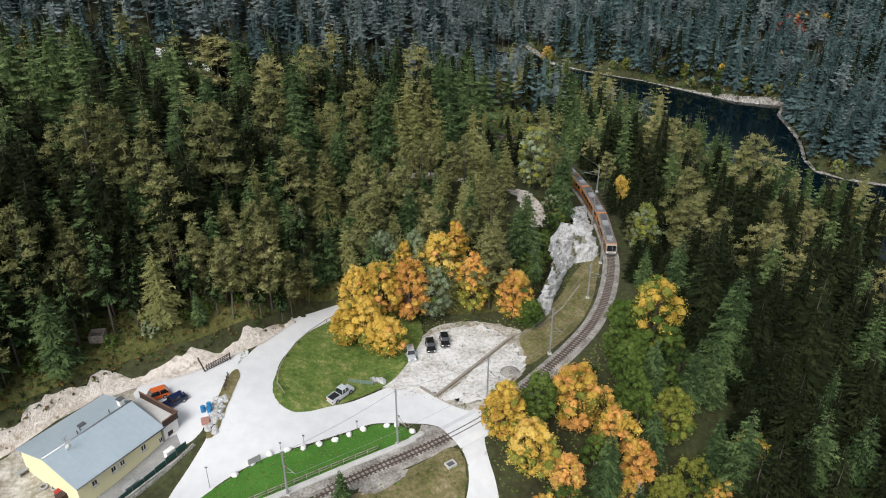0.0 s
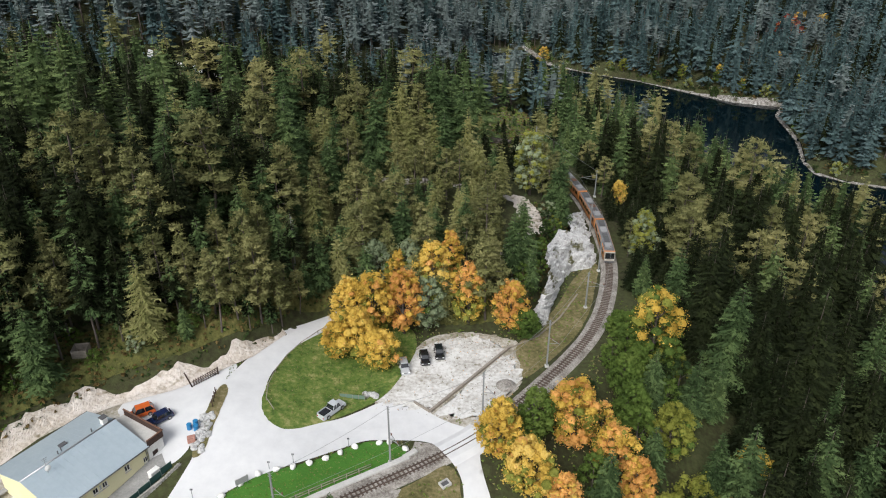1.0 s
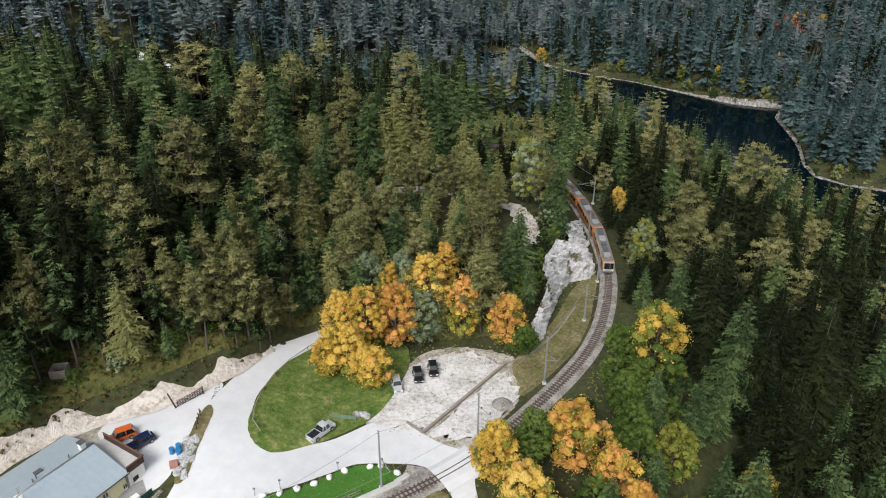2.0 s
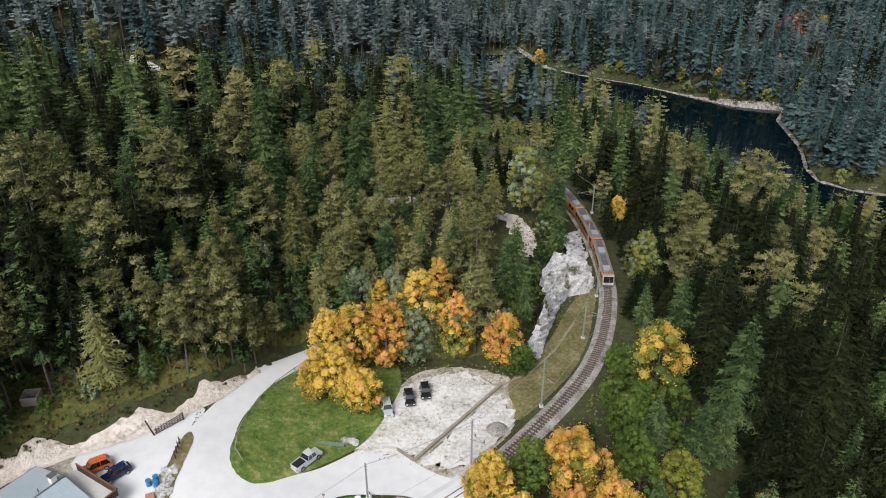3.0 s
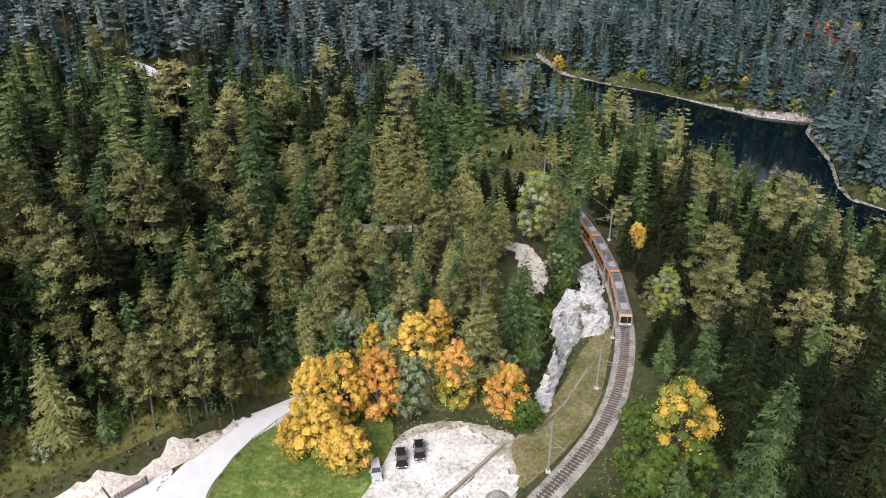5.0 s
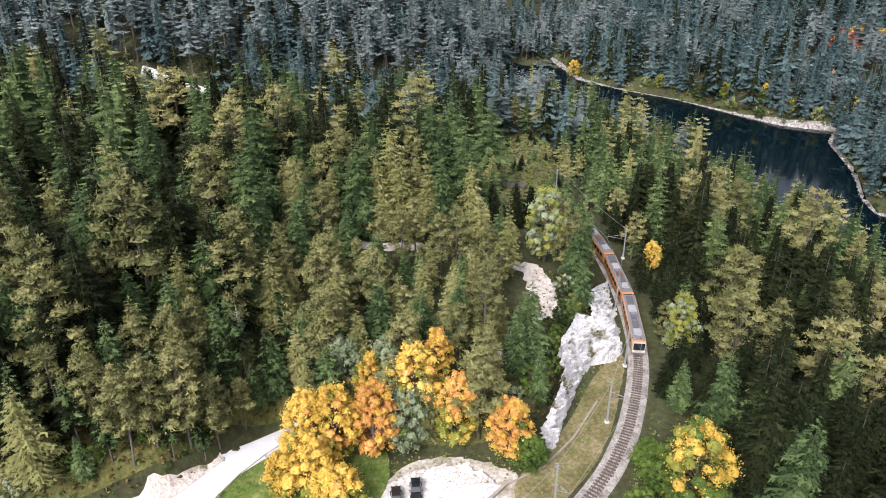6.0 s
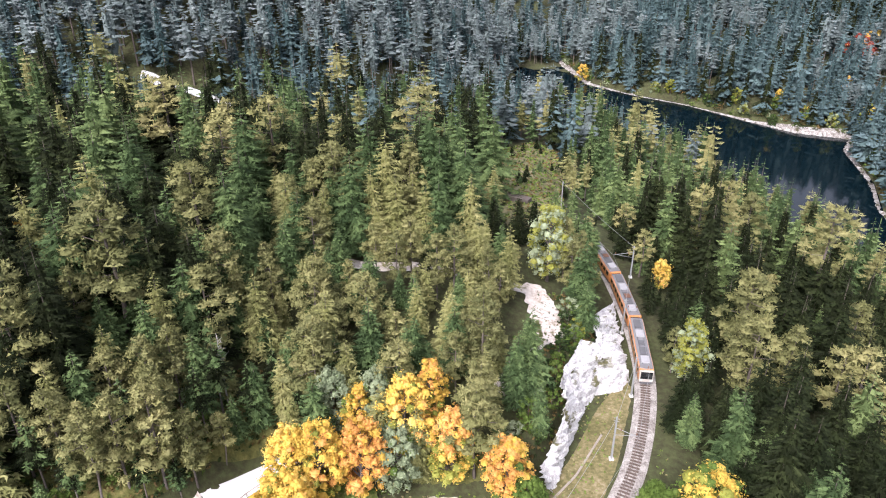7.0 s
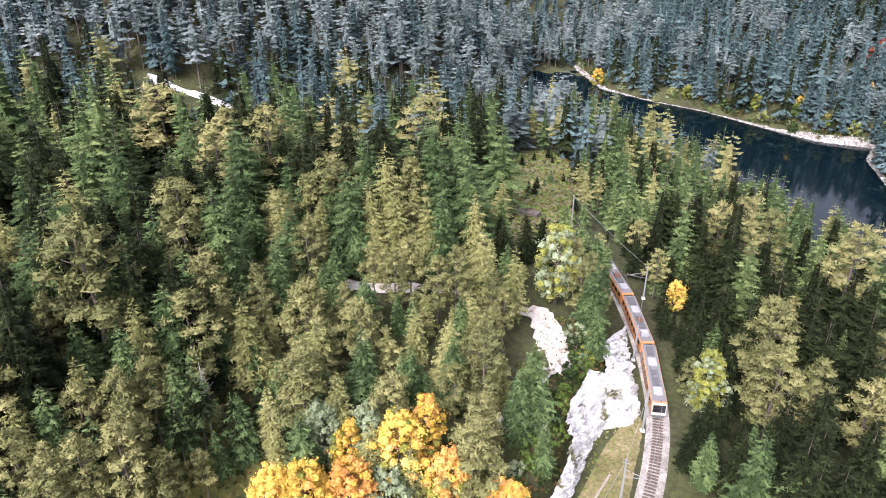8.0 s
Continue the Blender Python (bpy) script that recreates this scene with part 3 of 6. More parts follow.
def broadleaf(seed, tall, wide, lobes, leaves, size, mix, bare=0.18):
    """A broad crown of many lobes on forking limbs. mix: for each leaf material, its share low and high in the crown."""
    rng = np.random.default_rng(seed)
    pieces = [tube([(0, 0, -0.6), (0.1, 0.05, tall * 0.3), (0, 0, tall * 0.75)], [tall * 0.022, tall * 0.016, tall * 0.004], 7)]
    low, high = np.array([m_[0] for m_ in mix], float), np.array([m_[1] for m_ in mix], float)
    skew = rng.uniform(0.8, 1.2, 5)
    for i in range(lobes):
        h = (i + 0.5) / lobes
        a = i * 2.4 + rng.normal(0, 0.25)
        prof = (np.sin(np.pi * (0.14 + 0.80 * h ** 0.85)) ** 0.7) * skew[int(a / 1.2566) % 5]
        out = wide * 0.44 * prof * rng.uniform(0.3, 1.0) ** 0.6
        c = np.array((np.cos(a) * out, np.sin(a) * out, tall * (bare + (0.93 - bare) * h) + rng.normal(0, 0.02) * tall))
        rad = wide * rng.uniform(0.07, 0.14) * (0.75 + 0.3 * prof)
        root = np.array((0, 0, max(tall * 0.16, c[2] - out * 0.9 - 0.1 * tall)))
        if i % 4 == 0:
            pieces.append(tube([root, (root + c) / 2 + (0, 0, -0.05 * out), c], [tall * 0.010, tall * 0.006, 0.03], 3))
        w = low + (high - low) * smooth(0.36, 0.82, c[2] / tall)
        own = rng.choice(len(mix), p=w / w.sum())
        kv, kf = knot(rng, c, rad * 0.66, 0.85)
        pieces.append((kv, kf, own + 1))
        q, t = leaf_cloud(rng, c, rad * rng.uniform(0.9, 1.35), leaves, size, 0.85, 0.4)
        pick = np.where(rng.random(leaves) < 0.62, own, rng.choice(len(mix), size=leaves, p=w / w.sum()))
        pieces.append((q, t, np.repeat(pick, 2) + 1))
    return cat(pieces)


def scots(seed, tall, clumps, tufts, size, bare=0.42, spread=0.19, sides=6):
    """A pine: a bent bare stem and an uneven crown of flat needle clumps on crooked limbs."""
    rng = np.random.default_rng(seed)
    bend = rng.normal(0, 0.02, 2) * tall
    stem = [(0, 0, -0.6), (bend[0], bend[1], tall * 0.4), (bend[0] * 0.3, bend[1] * 0.3, tall * 0.75), (0, 0, tall * 0.95)]
    pieces = [tube(stem, [tall * 0.0125, tall * 0.010, tall * 0.006, 0.03], sides)]
    for i in range(clumps):
        h = (i + rng.uniform(0.1, 0.9)) / clumps
        a = i * 2.4 + rng.normal(0, 0.4)
        prof = (0.55 + 0.45 * min(1.0, 3 * h)) * math.sqrt(max(1 - h ** 1.7, 0.0))
        out = tall * spread * prof * rng.uniform(0.35, 1.08)
        c = np.array((np.cos(a) * out, np.sin(a) * out, tall * (bare + (0.96 - bare) * h) - 0.12 * out))
        root = np.array((0, 0, max(tall * bare * 0.9, c[2] - out * 0.3)))
        if i % 3 == 0:
            pieces.append(tube([root, (root + c) / 2 + (0, 0, -0.06 * out), c], [tall * 0.004, tall * 0.003, 0.02], 3))
        rad = tall * 0.066 * rng.uniform(0.75, 1.25) * (1.1 - 0.35 * h)
        kv, kf = knot(rng, c, rad * 0.72, 0.5, 5)
        tone = 2 if rng.random() < 0.55 else 1
        pieces.append((kv, kf, tone))
        v, f = needle_brush(rng, c, rad, tufts, size, 0.6)
        pieces.append((v, f, tone))
    return cat(pieces)


def bare_tree(seed, tall):
    rng = np.random.default_rng(seed)
    pieces = [tube([(0, 0, -0.5), (0.1, 0, tall * 0.5), (0, 0.2, tall)], [0.16, 0.12, 0.03], 5)]
    for i in range(22):
        h = rng.uniform(0.45, 0.95)
        a, L = rng.uniform(0, 6.3), tall * rng.uniform(0.10, 0.22) * (1.25 - h)
        s = np.array((0, 0, tall * h))
        e = s + np.array((np.cos(a) * L, np.sin(a) * L, L * rng.uniform(0.1, 0.6)))
        pieces.append(tube([s, (s + e) / 2 + (0, 0, -0.1 * L), e], [0.05, 0.04, 0.015], 3))
        for _ in range(3):
            m0 = s + (e - s) * rng.uniform(0.4, 0.95)
            pieces.append(tube([m0, m0 + rng.normal(0, 0.35 * L, 3) + (0, 0, 0.3 * L)], [0.025, 0.01], 3))
    return cat(pieces)


def split_mesh(name, data, mats):
    """The wood and the crown of a tree as two meshes."""
    v, f, mi = data
    out = []
    for pick, nm, ms in ((mi == 0, name + "_trunk", mats[:1]), (mi > 0, name + "_crown", mats[1:])):
        if not pick.any():
            out.append(None)
            continue
        ff = f[pick]
        used = np.unique(ff)
        remap = np.full(len(v), -1)
        remap[used] = np.arange(len(used))
        out.append(mesh_from(nm, v[used], remap[ff], ms, mi[pick] - (0 if nm.endswith("trunk") else 1), soft=nm.endswith("trunk")))
    return out


def plant(name, meshes, x, y, scale, turn, label, category, group="", wide=1.0):
    """A tree as a thing of its own, with its trunk and crown."""
    ob = new(name)
    ob.matrix_world = Matrix.Translation((x, y, ground_at(x, y))) @ pose(0, 0, 0, 0, 0, turn) @ Matrix.Diagonal((scale * wide, scale * wide, scale, 1))
    ob.empty_display_size = 0.5
    tagged(ob, label, category, group)
    for nm, me in zip(("trunk", "crown"), meshes):
        if me:
            under(new(nm, me), ob)
    return ob


# ---- where trees stand ----
OPEN_STATION = [(-160, -60), (-92, 55), (-68.5, 86.5), (-54.5, 100), (-45, 103.8), (-35, 111), (-26, 123), (-20, 128), (-12, 125.5), (10, 124), (17.5, 126), (20, 132), (22.5, 142), (25.5, 150), (29.5, 158), (34, 168), (36.5, 200), (28, 222), (34, 226), (44, 192), (45, 160), (42, 140), (38, 127), (31, 113.5), (19, 99), (11, 91), (12, 60), (-20, -60)]
EAST_EDGE = [(8, 60), (11, 90), (20, 100), (32, 114), (40, 130), (47, 128), (48, 100), (46, 84), (40, 60)]
CLEARING = [(14, 196), (22, 200), (32, 225), (37, 262), (38, 300), (30, 312), (17, 296), (14, 250), (15, 220)]
PATH_A = rounded([(13, 139), (17, 147), (22, 156), (24, 163), (21, 169), (10, 168), (-2, 167), (-16, 165)])
PATH_B = [(-134, 340.5), (-126.6, 341), (-116, 341.6), (-106, 342.4), (-98, 343)]
ROAD_GAP = [(-136, 322), (-94, 326), (-94, 346), (-136, 345)]
BROW_GAP = [(16, 140), (22, 141), (27, 150), (28, 172), (20, 175), (16.5, 172), (15, 160), (12, 148)]


def strip_poly(line, wide):
    pts = np.array(line, float)
    d = np.gradient(pts, axis=0)
    n = np.stack([-d[:, 1], d[:, 0]], 1) / np.linalg.norm(d, axis=1)[:, None]
    return [tuple(p) for p in pts + n * wide / 2] + [tuple(p) for p in (pts - n * wide / 2)[::-1]]


# the marked trees: (east, north, height)
LARCHES = [(-62, 145, 22), (-37.5, 133, 20), (-14.2, 139.5, 19), (-10, 133, 17), (-48.6, 105.5, 16.5), (-44.6, 115.4, 16), (-20.2, 132.2, 13.5), (-26, 165, 18), (10.5, 148, 15), (13, 143.5, 12)]
PINES = [(-47.9, 112.1, 16.5), (-38.0, 109.6, 15.5), (-35.7, 112.6, 16), (-32.4, 115.4, 18.5), (-29.4, 118.1, 14.5), (-26.9, 122.9, 10), (-39.6, 112.5, 13.6), (-43.5, 112.5, 15), (-33.5, 119.5, 15), (-36, 123.5, 16), (9, 152, 11), (11.5, 155, 10), (13.5, 158.5, 12), (19.5, 148.5, 8), (11, 160.5, 13), (5, 160, 15), (-3, 162, 14), (-9, 161, 13), (27.5, 170, 13), (29.5, 173, 14), (27, 177, 15), (31, 168, 10), (-48.7, 131.5, 17), (-40, 121, 15), (-34, 127, 16), (59.4, 161, 26), (66, 154, 22), (58, 151, 22), (88.5, 176, 24), (80, 221, 24), (-5, 158, 13), (2, 158, 14)]
SPRUCES = [(-42.8, 106.2, 7.5), (-23.7, 130.3, 12), (-42, 118, 17), (-26, 126.5, 9), (-31, 128, 15), (-46.5, 150, 18), (-38, 185, 22), (-50, 197, 17), (-31, 192, 22), (-68, 160, 23), (-58, 174, 24), (49, 131, 19), (58.3, 125.3, 14), (31.5, 180, 16), (28.5, 168, 12), (25.5, 82.5, 13.5), (13, 127.5, 10), (34.5, 90, 12), (46, 92, 13), (45, 104, 15), (44, 88, 12), (38, 105, 12), (29, 77, 12), (-14.5, 74.5, 7)]
EDGE = [(-72, 92, 16), (-68, 93.5, 18), (-64, 96, 15), (-61, 99.5, 17), (-56.5, 103, 18), (-53, 104.5, 14), (-50.5, 108.5, 17), (-45, 110, 13), (-40.4, 108.9, 11), (-36.5, 117, 14), (-33.9, 112.9, 9.2), (-30.7, 115.6, 9.2), (-29.5, 124, 13), (-28.5, 128.5, 15), (-24.5, 130, 12), (-66, 99, 19), (-58, 107, 19), (-22, 135, 12), (-18, 131.5, 10), (-52.6, 106.9, 12)]
# the turning trees: (east, north, height, width, look)
BROAD = [(-16.6, 121.5, 13, 7.5, "gold"), (-12.6, 121, 14.5, 8, "gold"), (-15.8, 114.8, 9.5, 11, "gold"), (-10.6, 110.5, 8.5, 8.5, "gold"), (-18.6, 113, 8, 7, "gold"), (-6.6, 121.8, 15.2, 8, "orange"), (-8, 129.5, 12, 6, "gold"), (-0.9, 128.4, 15, 9.5, "gold"), (6.2, 125, 14, 8, "maple"), (14.2, 122.3, 12.3, 8.2, "maple2"),
         (-1.8, 124, 12.5, 8, "grey"), (-12.2, 131, 13.5, 8, "grey"), (-5.4, 131, 14, 7, "grey"), (2.6, 131.5, 15, 6, "ochre"), (40.3, 114.5, 18, 13, "turning"), (36, 117, 9, 7, "green"), (36.5, 110, 8, 6, "green"), (9.5, 88, 11.5, 7.5, "gold"), (13.5, 83.5, 10.5, 9, "gold"), (22, 93, 13.5, 10, "ochre"), (27.5, 89, 11, 8, "ochre"),
         (18.8, 81, 9, 5.5, "orange"), (39, 95.5, 12, 8, "lime"), (47.5, 153, 14, 7.5, "birch"), (50.3, 188.5, 8, 5, "gold"), (23.5, 174.5, 18, 10, "birch"), (33, 106, 9, 6, "green"), (35, 121, 6, 5, "green"), (17.2, 120.4, 6.5, 6, "green"), (54, 96, 8, 7, "turning"), (15.5, 92, 11, 6.5, "green"), (31, 86, 9.5, 6.5, "orange"), (36, 83, 8, 6.5, "lime"), (41.5, 80, 7, 5.5, "ochre"), (45, 80.5, 7, 5.5, "orange"), (33, 99, 10, 7, "green")]
FAR_BROAD = [(214, 455, 20, 16, "red"), (222, 460, 18, 14, "ochre"), (232, 455, 16, 12, "gold"), (200, 432, 13, 9, "ochre"), (203, 407, 13, 12, "turning"), (73, 512, 12, 9, "gold"), (120, 472, 9, 7, "lime"), (150, 447, 10, 8, "lime"), (168, 432, 12, 10, "turning"), (-69.5, 151.5, 15, 7, "ochre"), (-74, 153, 15, 6, "ochre"), (66, 190, 9, 6, "red"), (152, 438, 7, 7, "birch"), (163, 424, 7, 7, "shade"), (177, 420, 8, 8, "turning"), (188, 413, 8, 8, "birch"), (199, 398, 10, 10, "lime"), (191, 380, 8, 9, "turning"), (187, 362, 7, 8, "shade"), (137, 456, 6, 6, "shade"), (112, 478, 6, 6, "birch"), (175, 300, 7, 7, "birch")]

rng = np.random.default_rng(11)
marks = np.array([(a[0], a[1]) for group_ in (LARCHES, PINES, SPRUCES, EDGE, BROAD, FAR_BROAD) for a in group_])


def stand(x0, x1, y0, y1, step, jitter=0.42):
    X, Y = np.meshgrid(np.arange(x0, x1, float(step)), np.arange(y0, y1, float(step)), indexing="ij")
    X[:, ::2] += step / 2
    x = (X + rng.uniform(-jitter, jitter, X.shape) * step).ravel()
    y = (Y + rng.uniform(-jitter, jitter, X.shape) * step).ravel()
    return x, y


def wooded(x, y):
    ok = ~inside(OPEN_STATION, x, y) & ~inside(CLEARING, x, y) & ~inside(strip_poly(PATH_A, 6), x, y) & ~inside(strip_poly(PATH_B, 7), x, y) & ~inside(BROW_GAP, x, y) & ~inside(ROAD_GAP, x, y)
    z = ground(x, y)
    ok &= z > LAKE_Z + 0.3
    ok &= ~inside(EAST_EDGE, x, y)
    for mx, my in marks:
        ok &= np.hypot(x - mx, y - my) > 2.6
    return ok, z


bands = [(-130, 150, 60, 262, 6.7), (-260, 330, 262, 420, 7.0), (-400, 520, 420, 620, 7.2), (-560, 640, 620, 840, 11.5), (150, 420, 120, 262, 7.5), (-330, -130, 120, 262, 7.5), (-34, 36, 120, 196, 7.5), (-96, -16, 84, 152, 6.0), (42, 60, 128, 215, 6.5), (-22, 26, 138, 186, 6.0)]
TX, TY, TZ = [], [], []
for x0, x1, y0, y1, step in bands:
    x, y = stand(x0, x1, y0, y1, step)
    away = np.abs(x - 0.09 * y) < 0.58 * y + 40
    x, y = x[away], y[away]
    ok, z = wooded(x, y)
    TX.append(x[ok]); TY.append(y[ok]); TZ.append(z[ok])
TX, TY, TZ = np.concatenate(TX), np.concatenate(TY), np.concatenate(TZ)
low_enough = (TZ - 81.5) / np.hypot(TX - 11, TY - 47) < np.where(TX > 60, -0.06, -0.115)
TX, TY, TZ = TX[low_enough], TY[low_enough], TZ[low_enough]
tall_wood = (TX < 24) & (TY > 142) & ~inside(BEYOND, TX, TY) & ~((TX > -34) & (TY < 190))
kept = ~tall_wood | (rng.random(len(TX)) < 0.62)
TX, TY, TZ, tall_wood = TX[kept], TY[kept], TZ[kept], tall_wood[kept]
tone = np.sin(TX * 0.045 + 1.0) * np.cos(TY * 0.05) + 0.5 * np.sin(TX * 0.13 + TY * 0.11) + rng.normal(0, 0.55, len(TX))
bank_d, track_d = side_distance(BANK, TX, TY), side_distance(TRACK, TX, TY)
dice = rng.random(len(TX))
hill_mix = (TX < 35) & (TY < np.where(TX < -34, 140, 180)) & (TY > 100) & (bank_d > 0)
pale_mix = hill_mix & (TX > -42)
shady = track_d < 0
kindof = np.where(tone > 0.75, 1, 0)
kindof = np.where(dice < 0.05, 2, kindof)
kindof = np.where(hill_mix, np.where(dice < 0.05, 2, np.where(dice < 0.20, 1, np.where(dice < 0.58, 0, np.where(dice < 0.74, 4, 3)))), kindof)
kindof = np.where(pale_mix, np.where(dice < 0.34, 2, np.where(dice < 0.57, 1, 0)), kindof)
kindof = np.where((TY > 290) & (dice > 0.45) & ~shady, 1, kindof)
# East of the track: mostly firs with the slope shade in their colour.
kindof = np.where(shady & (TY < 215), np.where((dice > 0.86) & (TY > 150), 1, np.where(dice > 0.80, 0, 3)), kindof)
kindof = np.where((kindof == 0) & (tone < -0.8), 3, kindof)
kindof = np.where(~shady & (TX < 14) & ~hill_mix & (TY > 138) & (TY < 400) & ~inside(BEYOND, TX, TY), np.where(dice < 0.04, 2, np.where(dice < 0.10, 1, np.where(dice < 0.50, 0, 3))), kindof)
kindof = np.where((kindof == 2) & (TY > 255), 0, kindof)
HEIGHT = rng.normal(20.5, 4.4, len(TX)).clip(9, 30) * np.where(kindof == 2, 0.9, 1.0)
HEIGHT *= np.where((bank_d > 0) & (TX > -32) & (TY < 170) & (TY > 110), 0.68, 1.0)
HEIGHT *= np.where((track_d < 0) & (track_d > -14) & (TY < 235), 0.5, 1.0)
HEIGHT *= np.where((TX > -19) & (TX < 8) & (TY > 146) & (TY < 165), 0.72, 1.0)
HEIGHT *= np.where((TX > 20) & (TX < 44) & (TY > 215) & (TY < 300), 0.6, 1.0)
HEIGHT *= np.where((TX > 8) & (TX < 37) & (TY > 170) & (TY < 216), 0.5, 1.0)
HEIGHT *= np.where(inside(BEYOND, TX, TY), 1.2, 1.0)
HEIGHT *= np.where((TY > 266) & (TY < 330) & (TX > 5 - 0.476 * (TY - 54)) & (TX < 17 - 0.378 * (TY - 54)), 0.42, 1.0)
HEIGHT *= np.where(tall_wood, 1.12, 1.0)
HEIGHT *= np.where((TX > 50) & (TY > 195) & (TY < 440) & (TX < 175), 1.12, 1.0)

MATS = [[M_BARK, M_SPRUCE, M_SPRUCE_TIP], [M_BARK, M_PINE, M_PINE_TIP], [M_BARK, M_LARCH, M_LARCH_TIP], [M_BARK, M_SHADED_FIR, M_SHADED_FIR_TIP], [M_BARK, M_SHADED_FIR, M_SPRUCE_TIP]]
# The haze tint sits in the far spruce, pine and fir colours.
FAR_MATS = [[M_BARK, M_HAZE_SPRUCE, M_HAZE_SPRUCE_TIP], [M_BARK, M_HAZE_PINE, M_HAZE_PINE_TIP], [M_BARK, M_LARCH, M_LARCH_TIP], [M_BARK, M_SHADED_FIR, M_HAZE_SPRUCE]]
H0 = 20.0
NEAR = [[conifer(100 + i, H0, 25, 9, 3, spread=(0.23, 0.26, 0.20, 0.245)[i], bare=(0.06, 0.05, 0.14, 0.08)[i]) for i in range(4)],
        [scots(200 + i, H0, 46, 40, 0.6, bare=(0.34, 0.42, 0.22, 0.30)[i], spread=(0.20, 0.235, 0.205, 0.22)[i]) for i in range(4)],
        [conifer(300 + i, H0, 27, 9, 3, spread=(0.21, 0.235, 0.20)[i], bare=0.08, droop=0.42, thin=0.9, blade=0.11, ragged=0.3, core=0.35, round_top=0.25, bright=0.6) for i in range(3)],
        [conifer(350 + i, H0, 24, 9, 3, spread=(0.23, 0.26)[i], bare=0.06, droop=0.62) for i in range(2)],
        [conifer(370 + i, H0, 22, 8, 3, spread=(0.175, 0.20, 0.185)[i], bare=(0.34, 0.42, 0.28)[i], droop=0.5, thin=0.85, ragged=0.35, core=0.35) for i in range(3)]]
MID = [[conifer(400 + i, H0, 19, 8, 1, sides=5, spread=(0.22, 0.25, 0.19, 0.235)[i], blade=0.19, rings=5) for i in range(4)],
       [scots(500 + i, H0, 34, 18, 0.8, bare=(0.36, 0.3, 0.42)[i], spread=0.205, sides=4) for i in range(3)],
       [conifer(600 + i, H0, 19, 8, 1, sides=5, spread=0.21, bare=0.1, droop=0.42, blade=0.17, rings=5, round_top=0.2, bright=0.6) for i in range(2)],
       [conifer(650 + i, H0, 18, 8, 1, sides=5, spread=(0.22, 0.19)[i], droop=0.62, blade=0.19, rings=5) for i in range(2)]]
SLOPE = [conifer(670 + i, H0, 22, 9, 2, sides=5, spread=(0.19, 0.165, 0.21)[i], droop=0.6, blade=0.14, ragged=0.28) for i in range(3)]
FAR = [[conifer(700 + i, H0, 12, 7, 0, sides=4, spread=(0.19, 0.21, 0.165, 0.18)[i], blade=0.26, ragged=0.3, rings=4) for i in range(4)],
       [conifer(800 + i, H0, 10, 7, 0, sides=4, bare=(0.36, 0.28, 0.42)[i], spread=0.165, droop=0.3, blade=0.28, ragged=0.4, rings=4, round_top=0.75) for i in range(3)],
       [conifer(900 + i, H0, 12, 7, 0, sides=4, spread=0.16, blade=0.26, ragged=0.3, rings=4, round_top=0.2) for i in range(2)],
       [conifer(950 + i, H0, 12, 7, 0, sides=4, spread=0.19, droop=0.65, blade=0.26, ragged=0.3, rings=4) for i in range(2)]]
NAMES = ["spruce_tree", "pine_tree", "larch_tree", "fir_tree", "slender_spruce"]
LABELS = ["dark green spruce tree standing in the forest", "tall pine tree with a bare lower trunk", "pale yellow-green larch tree among spruces", "dark green fir tree, coloured darker for the slope shade", "slender spruce with a bare trunk at the forest edge"]
near_mesh = [[split_mesh(NAMES[k], d, MATS[k]) for d in NEAR[k]] for k in range(5)]

for k, spots in ((2, LARCHES), (1, PINES), (0, SPRUCES), (4, EDGE)):
    for i, (x, y, h) in enumerate(spots):
        plant(NAMES[k], near_mesh[k][i % len(near_mesh[k])], x, y, h / H0, i * 77, LABELS[k], "tree", "forest trees", 1.0)

order = np.argsort(np.hypot(TX + 8, (TY - 128) * 1.1))
single = order[:300]
for i in single:
    k = int(kindof[i])
    plant(NAMES[k], near_mesh[k][i % len(near_mesh[k])], TX[i], TY[i], HEIGHT[i] / H0, (i * 53) % 360, LABELS[k], "tree", "forest trees", (0.92 + 0.3 * ((i * 7) % 10) / 10) * (1.2 if tall_wood[i] else 1.0))


def forest(name, templates, mats, pick, label):
    """Many trees joined into one mesh."""
    vs, fs, ms, tones, base = [], [], [], [], 0
    for i in pick:
        v, f, mi = templates[i % len(templates)]
        a, s = (i * 0.927) % 6.283, HEIGHT[i] / H0
        w = s * (0.92 + 0.38 * ((i * 13) % 17) / 17) * (1.22 if tall_wood[i] else 1.0)
        c, d = np.cos(a), np.sin(a)
        vs.append(np.stack([(v[:, 0] * c - v[:, 1] * d) * w + TX[i], (v[:, 0] * d + v[:, 1] * c) * w + TY[i], v[:, 2] * s + TZ[i]], 1))
        fs.append(f + base)
        ms.append(mi)
        tones.append(np.full(len(f), ((i * 29) % 41) / 41, np.float32))
        base += len(v)
    if vs:
        me = mesh_from(name, np.concatenate(vs), np.concatenate(fs), mats, np.concatenate(ms))
        me.attributes.new("tree_tone", "FLOAT", "FACE").data.foreach_set("value", np.concatenate(tones))
        ob = new(name, me)
        tagged(ob, label, "forest", kind="stuff")


rest = order[300:]
dist = np.hypot(TX[rest] - 5, TY[rest] - 25)
TREES = ("spruce", "pine", "larch", "fir")
MID_LABEL = ("dense dark spruce forest on the hillside", "greyish green pine woods on the slopes", "pale larches scattered through the forest", "dark fir woods, coloured darker still for the slope shade")
FAR_LABEL = ("distant spruce forest across the valley, tinted blue-green with painted haze", "distant pine woods above the lake, tinted grey-green with painted haze", "distant pale larches on the far slope", "distant dark fir woods with haze-tinted boughs")
kindof[rest] = np.where(kindof[rest] == 4, 0, kindof[rest])
